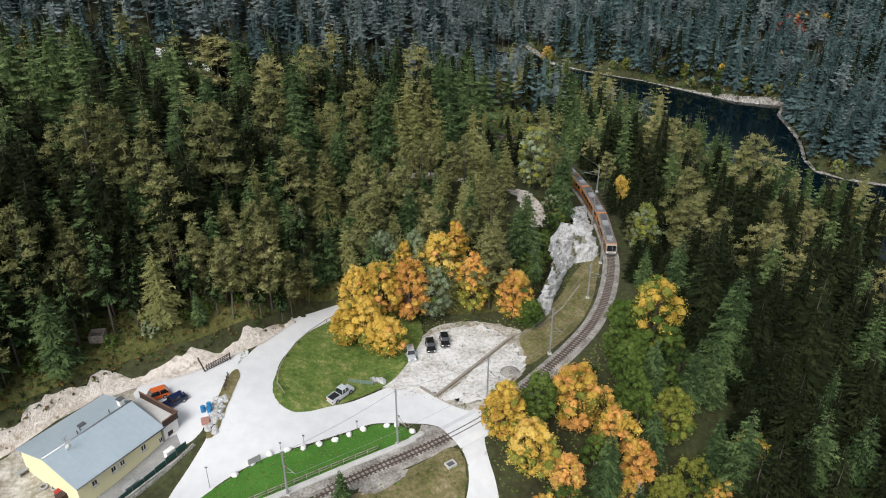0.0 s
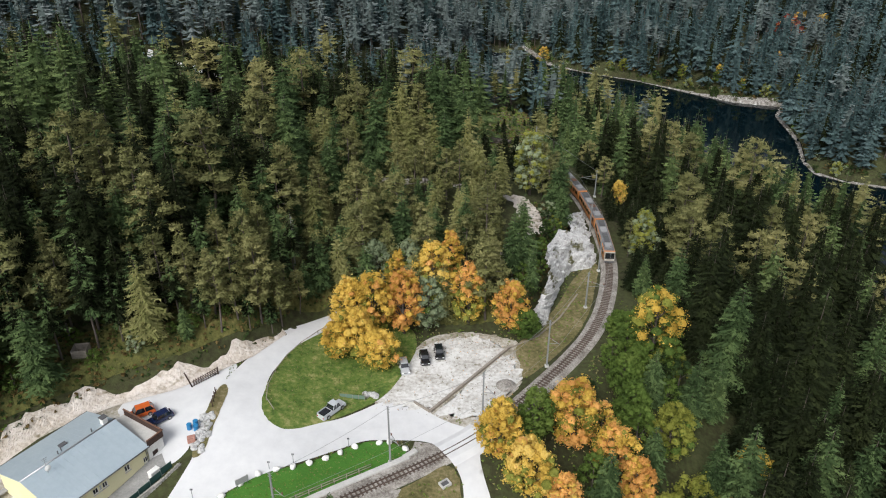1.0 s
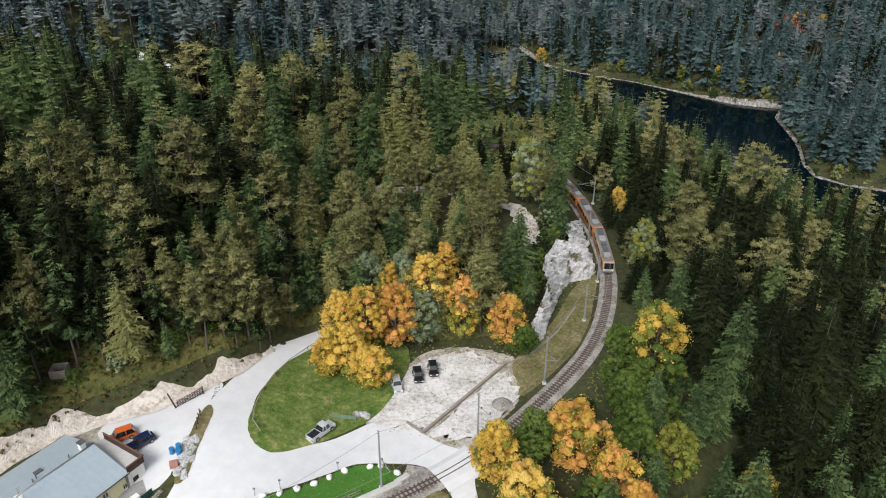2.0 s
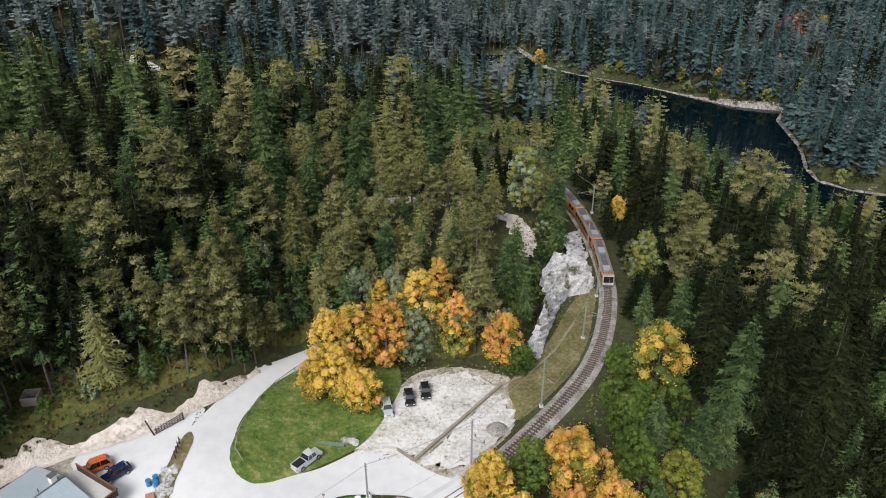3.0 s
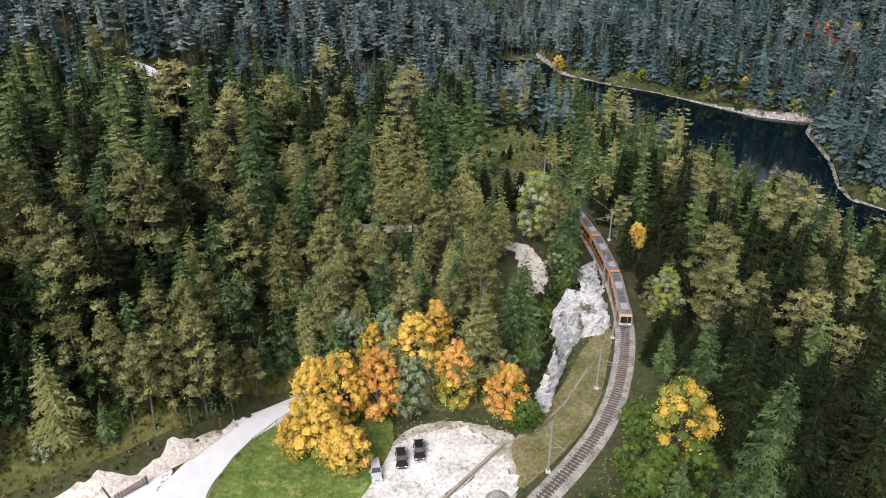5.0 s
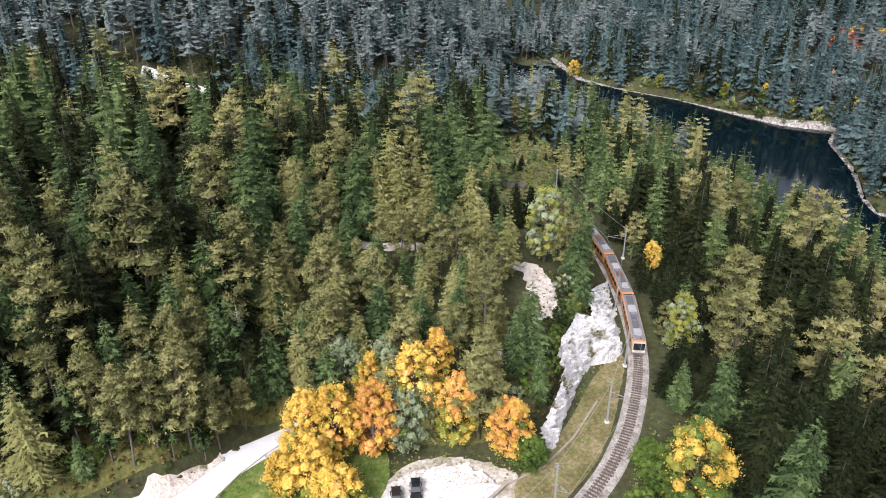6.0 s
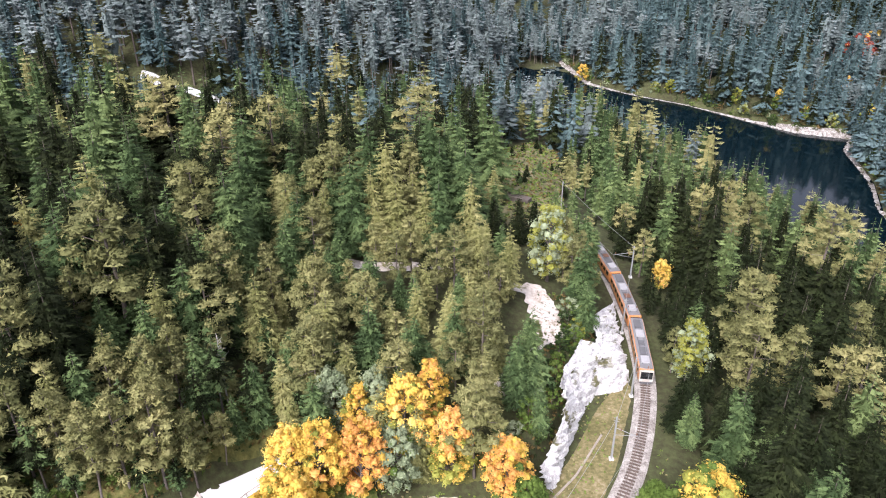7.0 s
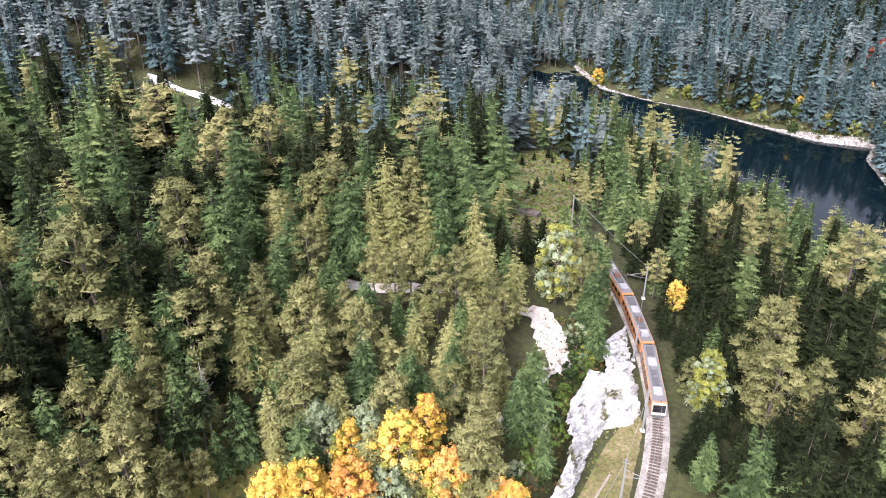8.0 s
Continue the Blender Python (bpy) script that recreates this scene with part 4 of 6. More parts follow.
close = (dist < 138) & ((kindof[rest] == 3) | (kindof[rest] == 0))
forest("slope_fir_forest", SLOPE, MATS[3], rest[close & (kindof[rest] == 3)], "firs crowding the steep slope below the railway, slope shade in their colour")
forest("edge_spruce_forest", SLOPE, MATS[0], rest[close & (kindof[rest] == 0)], "dense spruces behind the gravel bank")
for k in range(4):
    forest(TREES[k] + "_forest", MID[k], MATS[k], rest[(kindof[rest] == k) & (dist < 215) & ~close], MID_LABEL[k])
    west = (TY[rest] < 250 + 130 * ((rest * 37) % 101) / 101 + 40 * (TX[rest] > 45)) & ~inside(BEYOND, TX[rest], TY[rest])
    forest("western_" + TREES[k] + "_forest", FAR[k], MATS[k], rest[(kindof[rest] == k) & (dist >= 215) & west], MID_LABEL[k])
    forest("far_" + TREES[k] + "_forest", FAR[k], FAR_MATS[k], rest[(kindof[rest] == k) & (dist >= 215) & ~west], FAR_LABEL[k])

LOOKS = {
    "gold": ([(M_YELLOW, 0.62, 0.90), (M_OLIVE, 0.34, 0.08), (M_ORANGE, 0.08, 0.06)], "golden yellow autumn maple tree with dense leaves"),
    "orange": ([(M_ORANGE, 0.75, 0.7), (M_YELLOW, 0.25, 0.3)], "orange-brown autumn tree with a tall crown"),
    "maple": ([(M_OLIVE, 0.7, 0.0), (M_YELLOW, 0.3, 0.35), (M_ORANGE, 0.0, 0.75)], "maple tree turning from green to orange at the top"),
    "maple2": ([(M_YELLOW, 0.4, 0.3), (M_ORANGE, 0.6, 0.8), (M_GREEN, 0.15, 0.0)], "orange and yellow autumn maple beside the parking lot"),
    "grey": ([(M_GREY, 1.0, 1.0), (M_GREEN, 0.1, 0.1)], "grey-green deciduous tree behind the golden trees"),
    "turning": ([(M_GREEN, 0.9, 0.15), (M_OLIVE, 0.25, 0.3), (M_YELLOW, 0.0, 0.6)], "broad green tree with a yellow autumn top"),
    "ochre": ([(M_YELLOW, 0.3, 0.55), (M_ORANGE, 0.35, 0.4), (M_OLIVE, 0.35, 0.1)], "ochre and orange autumn tree on the slope"),
    "lime": ([(M_OLIVE, 0.9, 1.0), (M_GREEN, 0.25, 0.0)], "yellow-green autumn tree on the slope"),
    "birch": ([(M_OLIVE, 0.5, 0.6), (M_GREY, 0.6, 0.5)], "pale yellow-green birch tree"),
    "green": ([(M_GREEN, 1.0, 1.0)], "leafy green bush beside the railway"),
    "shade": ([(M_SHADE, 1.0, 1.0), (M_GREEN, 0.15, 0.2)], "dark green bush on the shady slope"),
    "red": ([(M_RED, 1.0, 1.0), (M_ORANGE, 0.15, 0.1)], "red autumn tree among dark conifers"),
}
for n_lobes, n_leaves, size, spots in ((120, 0.16, 0.30, BROAD), (24, 0.4, 0.6, FAR_BROAD)):
    for i, (x, y, h, w, look_name) in enumerate(spots):
        mix, label = LOOKS[look_name]
        data = broadleaf(40 + i, h, w, n_lobes, int(22 + n_leaves * w * h), size, [(a, b) for _, a, b in mix], 0.12 if look_name == "turning" else 0.16)
        plant("autumn_tree" if look_name not in ("green", "grey") else "leafy_tree", split_mesh("broadleaf", data, [M_BARK] + [q[0] for q in mix]), x, y, 1.0, i * 40, label, "tree")
plant("dead_tree", split_mesh("dead_tree", bare_tree(5, 13), [M_DEAD]), -28.8, 131.3, 1.0, 0, "bare bleached dead tree among conifers", "tree")

for k, (x, y, h) in enumerate([(30.5, 81.5, 6.5), (35.2, 79.5, 6.0)]):
    plant("bare_bush", split_mesh("bare_bush", bare_tree(15 + k, h), [M_DEAD]), x, y, 1.0, k * 70, "leafless grey bush on the slope", "bush")

# scrub along the lake shore
rs = random.Random(8)
scrub = []
for (x0, y0), (x1, y1) in zip(SHORE[2:16], SHORE[3:17]):
    for k in range(int(math.hypot(x1 - x0, y1 - y0) / 2.2)):
        u = rs.random()
        ux, uy = x1 - x0, y1 - y0
        ul = math.hypot(ux, uy)
        d = rs.uniform(3.2, 9)
        scrub.append((x0 + ux * u + uy / ul * d, y0 + uy * u - ux / ul * d, rs.uniform(1.2, 3.2), rs.randrange(5)))
r8 = np.random.default_rng(8)
pieces = []
for x, y, s, mi in scrub:
    q, t = leaf_cloud(r8, (x, y, ground_at(x, y) + s * 0.6), s, 34, 0.75, 0.8, 0.3)
    pieces.append((q, t, mi))
v, f, mi = cat(pieces)
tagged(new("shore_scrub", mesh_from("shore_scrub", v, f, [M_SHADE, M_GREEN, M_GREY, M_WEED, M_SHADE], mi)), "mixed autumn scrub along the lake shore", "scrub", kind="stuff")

# bushes on the shady edge below the railway
rs = random.Random(21)
made = 0
while made < 26:
    x, y = rs.uniform(9, 47), rs.uniform(66, 127)
    if not inside(EAST_EDGE, np.array([x]), np.array([y]))[0] or np.hypot(marks[:, 0] - x, marks[:, 1] - y).min() < 3.2 or side_distance(TRACK, np.array([x]), np.array([y]))[0] > -6.5 or x < 12:
        continue
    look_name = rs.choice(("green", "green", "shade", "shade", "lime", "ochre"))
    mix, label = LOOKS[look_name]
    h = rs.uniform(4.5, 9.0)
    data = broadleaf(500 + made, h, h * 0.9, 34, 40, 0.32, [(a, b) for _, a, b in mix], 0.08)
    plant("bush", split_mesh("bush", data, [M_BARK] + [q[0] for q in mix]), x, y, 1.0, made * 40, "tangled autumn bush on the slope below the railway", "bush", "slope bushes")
    marks = np.concatenate([marks, [(x, y)]])
    made += 1


# bushes along the forest edge above the gravel bank and round the brow of the rock
rs = random.Random(33)
made = 0
while made < 64:
    if made < 40:
        u = rs.uniform(0, 4.999)
        k = int(u)
        line = BANK[1:7]
        (ax, ay), (bx, by) = line[k], line[min(k + 1, 5)]
        d = rs.uniform(4.5, 15)
        ul = max(math.hypot(bx - ax, by - ay), 0.1)
        x, y = ax + (bx - ax) * (u - k) - (by - ay) / ul * d, ay + (by - ay) * (u - k) + (bx - ax) / ul * d
    else:
        v = rs.uniform(0, 1)
        x, y = 17 + 13 * v + rs.uniform(-3.2, 0.6), 126 + 34 * v + rs.uniform(-1.5, 3.5)
    if np.hypot(marks[:, 0] - x, marks[:, 1] - y).min() < 1.8:
        continue
    look_name = rs.choice(("green", "green", "shade", "grey", "lime", "shade"))
    mix, label = LOOKS[look_name]
    h = rs.uniform(2.0, 4.6)
    data = broadleaf(700 + made, h, h * 1.1, 18, 30, 0.26, [(a, b) for _, a, b in mix], 0.06)
    plant("bush", split_mesh("bush", data, [M_BARK] + [q[0] for q in mix]), x, y, 1.0, made * 40, "leafy bush at the edge of the forest", "bush", "edge bushes")
    marks = np.concatenate([marks, [(x, y)]])
    made += 1


# undergrowth: low tufts on open ground near the forest edge and the verges
def tufts(name, count, x0, x1, y0, y1, keep, mats, size, label, seed, lift=0.0, blades=7):
    r = np.random.default_rng(seed)
    x, y = r.uniform(x0, x1, count), r.uniform(y0, y1, count)
    ok = keep(x, y)
    x, y = x[ok], y[ok]
    z = ground(x, y) + lift
    pieces = []
    for i in range(len(x)):
        q, t = leaf_cloud(r, (x[i], y[i], z[i] + size * 0.5), size * r.uniform(0.6, 1.6), blades, size, 0.55, 0.2)
        pieces.append((q, t, int(r.integers(len(mats)))))
    v, f, mi = cat(pieces)
    tagged(new(name, mesh_from(name, v, f, mats, mi)), label, "undergrowth", kind="stuff")


def on_bank(x, y):
    s = side_distance(BANK, x, y)
    return (s > 2.0) & (s < 15) & ((x < -16) | ((x > 16) & (y < 170)))


def on_verge(x, y):
    return ~inside(ROAD, x, y) & (np.abs(side_distance(TRACK, x, y)) > 3.2) & (side_distance(BANK, x, y) < -0.5) & ~inside(LOT_AREA, x, y)


def on_lawn(x, y):
    return (x < -3) & (side_distance(TRACK, x, y) > 4)


LOT_AREA = [(-13, 100), (-4, 117), (1, 120), (8, 121), (14, 117.5), (16, 111), (14, 103), (8, 96), (-1, 97), (-40, 88), (-60, 70), (-72, 80), (-52, 96), (-42, 99), (-36, 103), (-36, 92), (-30, 90)]
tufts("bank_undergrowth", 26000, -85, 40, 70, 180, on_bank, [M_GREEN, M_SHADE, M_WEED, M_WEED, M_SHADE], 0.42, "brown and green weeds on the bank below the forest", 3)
tufts("verge_grass", 4200, -30, 40, 64, 152, lambda x, y: on_verge(x, y) & ~on_lawn(x, y), [M_GRASS, M_GRASS, M_HAY], 0.22, "tufts of grass and weeds on the verges", 4, 0.1)
tufts("lawn_tufts", 11000, -36, 0, 64, 130, lambda x, y: on_verge(x, y) & on_lawn(x, y), [M_GRASS, M_GREEN, M_GRASS, M_HAY], 0.15, "rough grass tufts in the lawns", 5, 0.06, 6)


def on_lot(x, y):
    r = np.sin(x * 12.9898 + y * 78.233) * 43758.5453
    return inside(LOT_AREA[:9], x, y) & (r - np.floor(r) < 0.25 + 0.75 * smooth(112, 119, y))


def on_clearing(x, y):
    return inside(CLEARING, x, y)


tufts("fallen_leaves", 1500, -13, 17, 96, 122, on_lot, [M_WEED, M_WEED, M_ORANGE], 0.12, "fallen brown leaves scattered over the parking lot", 6, 0.10, 4)
tufts("clearing_weeds", 2600, 12, 40, 194, 312, on_clearing, [M_WEED, M_GREEN, M_GRASS, M_SHADE], 0.5, "tall weeds and saplings in the forest clearing", 7, 0.2, 6)

# ---- railway ----
LINE = np.array(rounded(TRACK[1:-3], turns=3))


def along(line, step):
    """Evenly spaced points of a line, with their headings."""
    seg = np.hypot(*np.diff(line, axis=0).T)
    at = np.concatenate([[0], np.cumsum(seg)])
    s = np.arange(0, at[-1], step)
    p = np.stack([np.interp(s, at, line[:, 0]), np.interp(s, at, line[:, 1])], 1)
    d = np.gradient(p, axis=0)
    return p, d / np.linalg.norm(d, axis=1)[:, None]


def extrude(points, headings, profile, zs):
    """A profile (across, up) carried along a line, as vertices and quads."""
    n = np.stack([headings[:, 1], -headings[:, 0]], 1)
    k = len(profile)
    v = np.concatenate([np.stack([points[:, 0] + n[:, 0] * a, points[:, 1] + n[:, 1] * a, zs + b], 1)[:, None] for a, b in profile], 1).reshape(-1, 3)
    q = []
    for i in range(len(points) - 1):
        for j in range(k - 1):
            q.append((i * k + j, i * k + j + 1, (i + 1) * k + j + 1, (i + 1) * k + j))
    return v, q


P, D = along(LINE, 1.0)
PZ = track_z(P[:, 0], P[:, 1])
railway = tagged(new("railway_track"), "single narrow-gauge railway track curving on grey ballast", "railway track", kind="structure")
v, q = extrude(P, D, [(-2.5, -0.3), (-1.3, 0.28), (0, 0.3), (1.3, 0.28), (1.9, 0.04), (2.9, -0.3)], PZ)
under(new("ballast_bed", mesh_from("ballast_bed", v, q, [M_BALLAST], soft=True)), railway)
M_STEEL = plain("rail_steel", (0.16, 0.12, 0.10), 0.45, 0.7)
for a in (-0.42, 0.42):
    v, q = extrude(P, D, [(a - 0.06, 0.3), (a - 0.04, 0.5), (a + 0.04, 0.5), (a + 0.06, 0.3)], PZ)
    under(new("rail", mesh_from("rail", v, q, [M_STEEL])), railway)
crossing = [k for k in range(len(P)) if 1.0 < P[k, 0] < 7.4 and P[k, 1] < 97]
for a, b in ((-3.2, -0.52), (-0.34, 0.34), (0.52, 3.4)):
    edge_a, edge_b = -0.04 if a < -1 else 0.44, -0.02 if b > 1 else 0.44
    v, q = extrude(P[crossing], D[crossing], [(a, edge_a), (max(a, -1.7), 0.44), (min(b, 1.7), 0.44), (b, edge_b)], PZ[crossing])
    under(new("crossing_deck", mesh_from("crossing_deck", v, q, [M_ROAD])), railway)
M_SLEEPER = surface("sleeper_wood", [(0.3, (0.063, 0.046, 0.038)), (0.7, (0.150, 0.115, 0.092))], 1.0, 5.0, 0.9, 0.4, 0.02)
bm = bmesh.new()
bmesh.ops.create_cube(bm, size=1, matrix=Matrix.Diagonal((1.7, 0.26, 0.16, 1)))
sleeper_mesh = bpy.data.meshes.new("sleeper")
bm.to_mesh(sleeper_mesh)
bm.free()
sleeper_mesh.materials.append(M_SLEEPER)
SP, SD = along(LINE, 0.72)
for (x, y), (dx, dy) in zip(SP, SD):
    if 76 < y < 200:
        o = under(new("sleeper", sleeper_mesh), railway)
        o.matrix_basis = Matrix.Translation((x, y, float(track_z(x, y)) + 0.34)) @ Matrix.Rotation(math.atan2(dy, dx) - math.pi / 2, 4, "Z")


# ---- rock ----
def rock_face(name, low, high, material, label, depth, cols, rows, grain, seed, kind="structure", draped=False):
    """A broken face between a foot line and a brow line."""
    def run(line, u):
        line = np.array(line, float)
        at = np.concatenate([[0], np.cumsum(np.linalg.norm(np.diff(line, axis=0), axis=1))])
        return np.stack([np.interp(u * at[-1], at, line[:, k]) for k in range(3)], 1)
    U, W = np.linspace(0, 1, cols), np.linspace(0, 1, rows)
    a, b = run(low, U), run(high, U)
    lying = a[:, None] * (1 - W)[None, :, None] + b[:, None] * W[None, :, None]
    if draped:
        lying[..., 2] = ground(lying[..., 0].ravel(), lying[..., 1].ravel()).reshape(cols, rows) + 0.2
    v = []
    off = Vector((seed * 7.3, seed * 3.1, seed * 5.7))
    for i in range(cols):
        for j in range(rows):
            w = j / (rows - 1)
            p = lying[i, j].copy()
            p[2] += 0.5 * math.sin(w * math.pi) * depth
            out = a[i] - b[i]
            out[2] = 0.6 * np.linalg.norm(out[:2])
            out /= np.linalg.norm(out) + 1e-9
            pv = Vector(p)
            big = noise.fractal(pv * grain + off, 0.8, 2.1, 5)
            lay = Vector(((pv.x + 0.7 * pv.z) * grain * 2.2, (pv.y + 0.5 * pv.z) * grain * 2.2, pv.z * grain * 0.7)) + off
            cell = noise.voronoi(lay)[0]
            fine = noise.fractal(lay * 2.3, 0.7, 2.0, 3)
            d = depth * (0.6 * big + 0.65 * (cell[1] - cell[0]) + 0.42 * fine - 0.25) * min(1.0, 4 * w + 0.25, 4 * (1 - w) + 0.3)
            v.append(p + out * d)
    q = [(i * rows + j, (i + 1) * rows + j, (i + 1) * rows + j + 1, i * rows + j + 1) for i in range(cols - 1) for j in range(rows - 1)]
    return tagged(new(name, mesh_from(name, v, q, [material])), label, "rock", kind=kind)


rock_face("cliff", [(21.2, 123.6, -0.3), (22.6, 127.5, -0.3), (24.6, 133.5, -0.4), (27.6, 141.5, -0.6), (30.6, 147.4, -0.9), (35.2, 148.6, -1.1), (37.6, 152, -1.2), (38.1, 160, -1.3), (38, 168, -1.3), (38.3, 176, -1.3)], [(19.9, 124.4, 1.5), (20.4, 127.1, 3.5), (22.2, 131.0, 5.5), (24.3, 136.6, 7.0), (23.6, 141.2, 7.8), (24.2, 143.9, 8.0), (26.4, 147.9, 8.0), (28.0, 152.4, 8.0), (30.7, 152.8, 6.8), (31.2, 156.4, 7.0), (30.6, 160.5, 7.0), (34.4, 167.3, 5.0), (37.2, 174.3, 1.6)], M_ROCK, "white limestone rock face beside the railway curve", 2.0, 230, 76, 0.34, 2)
rock_face("rock_outcrop", [(50.0, 163, -5.2), (51.5, 166, -5.0), (51.8, 170, -4.8), (50.5, 173, -4.4)], [(47.6, 162.5, -1.6), (48.2, 166, -1.5), (48.2, 170, -1.5), (47.6, 173.4, -1.5)], M_SHORE, "small grey rock outcrop below the railway", 0.9, 50, 20, 0.5, 9)
rock_face("boulder_slope", [(15.5, 141.5, 4.4), (18.2, 142.6, 4.6), (20.3, 146, 5.4), (20.6, 150.5, 6.0)], [(14.4, 145, 7.4), (16.2, 147.4, 7.6), (17.6, 150, 7.7), (18.6, 154, 7.4)], M_ROCK, "pale broken rocks between the trees", 0.9, 60, 24, 0.45, 12)
BANK_BROW = rounded([(-79, 73), (-68.5, 85.5), (-61.5, 93), (-53.5, 98.3), (-44.5, 102.6), (-39.5, 106.6), (-34.3, 111.0), (-29.5, 118)], turns=3)
def ragged_brow(line, seed):
    """A brow line set on the ground, with bays and tongues."""
    out = []
    p, d = along(np.array(line), 0.9)
    for (x, y), (dx, dy) in zip(p, d):
        k = 1.3 * noise.fractal(Vector((x * 0.16, y * 0.16, seed)), 0.8, 2.0, 4) - 0.9
        x, y = x - dy * k, y + dx * k
        out.append((x, y, ground_at(x, y) + 0.12))
    return out


rock_face("rocky_bank", [(-78, 69, 3.9), (-67, 82, 3.9), (-60, 90, 3.9), (-52, 95.3, 3.9), (-43.5, 99.3, 3.9), (-38, 103.8, 3.9), (-32.8, 109, 3.7), (-28.5, 117, 3.2)], ragged_brow(BANK_BROW, 3.0), M_SCREE, "pale crumbling gravel bank below the forest", 0.17, 300, 30, 0.7, 4, draped=True)
sheet("gravel_bend", rounded([(19, 172), (22.8, 171), (25.2, 164), (25.2, 154), (22.6, 151.5), (20.4, 153.5), (19.2, 161.5), (18, 168.5)], True), M_SCREE, "white gravel bend of the forest road above the rock", "path", 0.6, 0.4, 0.5)
sheet("forest_path", strip_poly(PATH_A, 3.0), M_SCREE, "pale gravel forest road between trees", "path", 0.8, 0.36, 0.3)
sheet("far_road", strip_poly(PATH_B, 4.0), M_ROAD, "pale road in the distant forest", "road", 1.0, 0.8)
SHORE_LOW = rounded(SHORE[2:16], turns=2)
low = [(x, y, LAKE_Z - 0.5) for x, y in SHORE_LOW]
pts = np.array(SHORE_LOW)
dd = np.gradient(pts, axis=0)
nn = np.stack([dd[:, 1], -dd[:, 0]], 1) / np.linalg.norm(dd, axis=1)[:, None]
wide = 1.9 + 0.6 * np.sin(np.arange(len(pts)) * 1.7) + 3.4 * smooth(140, 180, pts[:, 0]) * smooth(380, 400, pts[:, 1]) + 2.0 * smooth(95, 60, pts[:, 0])
brow = pts + nn * wide[:, None]
high = [(float(x), float(y), float(z) + 1.0) for (x, y), z in zip(brow, ground(brow[:, 0], brow[:, 1]))]
rock_face("lake_shore", low, high, M_SHORE, "white rocky lake shore below the trees", 0.9, 360, 9, 0.4, 6)

# ---- building things ----
def thing(name, m, label, category, group="", kind=""):
    ob = new(name)
    ob.matrix_basis = m
    ob.empty_display_size = 0.3
    return tagged(ob, label, category, group, kind)


def box(bm, centre, size, turn=0.0, taper=None, bevel=0.0, m=None):
    """A box about centre; taper: shrinks its top in x and y; bevel: rounds its edges."""
    made = bmesh.ops.create_cube(bm, size=1)["verts"]
    for v in made:
        k = taper if taper and v.co.z > 0 else (1, 1)
        v.co = Vector((v.co.x * size[0] * k[0], v.co.y * size[1] * k[1], v.co.z * size[2]))
    if bevel:
        edges = list({e for v in made for e in v.link_edges})
        made = list({v for f in bmesh.ops.bevel(bm, geom=edges, offset=bevel, segments=2, affect="EDGES", profile=0.6)["faces"] for v in f.verts} | {v for v in made if v.is_valid})
    mat = Matrix.Translation(centre) @ Matrix.Rotation(radians(turn), 4, "Z")
    bmesh.ops.transform(bm, matrix=(m or Matrix()) @ mat, verts=made)
    return bm


def rod(bm, a, b, r, sides=8, r2=None):
    """A round bar from a to b."""
    a, b = Vector(a), Vector(b)
    d = b - a
    made = bmesh.ops.create_cone(bm, cap_ends=True, segments=sides, radius1=r, radius2=r if r2 is None else r2, depth=d.length)["verts"]
    bmesh.ops.transform(bm, matrix=Matrix.Translation((a + b) / 2) @ d.to_track_quat("Z", "Y").to_matrix().to_4x4(), verts=made)
    return bm


def boxed(name, centre, size, material, parent, label="", **kw):
    return part(name, box(bmesh.new(), centre, size, **kw), material, parent, label)


def rodded(name, a, b, r, material, parent, label="", **kw):
    return part(name, rod(bmesh.new(), a, b, r, **kw), material, parent, label, True)


def boulder(name, size, seed, material):
    bm = bmesh.new()
    bmesh.ops.create_icosphere(bm, subdivisions=3, radius=1)
    off = Vector((seed * 3.7, seed * 1.9, seed))
    for v in bm.verts:
        k = 1 + 0.28 * noise.noise(v.co * 1.3 + off) + 0.10 * noise.noise(v.co * 3.5 + off)
        v.co = Vector((v.co.x * size[0], v.co.y * size[1], max(v.co.z, -0.45) * size[2])) * k
    me = bpy.data.meshes.new(name)
    bm.to_mesh(me)
    bm.free()
    me.materials.append(material)
    return me


def wall_mesh(length, low, high, thick, holes):
    """A wall along x from 0, its face at y = 0, with holes (x, z, width, height) through it."""
    xs = sorted({0, length} | {h[0] - h[2] / 2 for h in holes} | {h[0] + h[2] / 2 for h in holes})
    zs = sorted({low, high} | {h[1] - h[3] / 2 for h in holes} | {h[1] + h[3] / 2 for h in holes})
    bm = bmesh.new()
    for x0, x1 in zip(xs, xs[1:]):
        for z0, z1 in zip(zs, zs[1:]):
            cx, cz = (x0 + x1) / 2, (z0 + z1) / 2
            if not any(abs(cx - h[0]) < h[2] / 2 and abs(cz - h[1]) < h[3] / 2 for h in holes):
                box(bm, (cx, thick / 2, cz), (x1 - x0, thick, z1 - z0))
    bmesh.ops.remove_doubles(bm, verts=bm.verts, dist=0.001)
    return bm


def paint(name, colour, rough=0.25, coat=0.6):
    m, nodes, links, bsdf = nodes_of(name)
    n = noise_node(nodes, links, 6.0, 4)
    lo = tuple(c * 0.85 for c in colour)
    r = ramp(nodes, [(0.35, lo), (0.65, colour)])
    links.new(n.outputs["Fac"], r.inputs["Fac"])
    links.new(r.outputs["Color"], bsdf.inputs["Base Color"])
    bsdf.inputs["Roughness"].default_value, bsdf.inputs["Coat Weight"].default_value = rough, coat
    return m


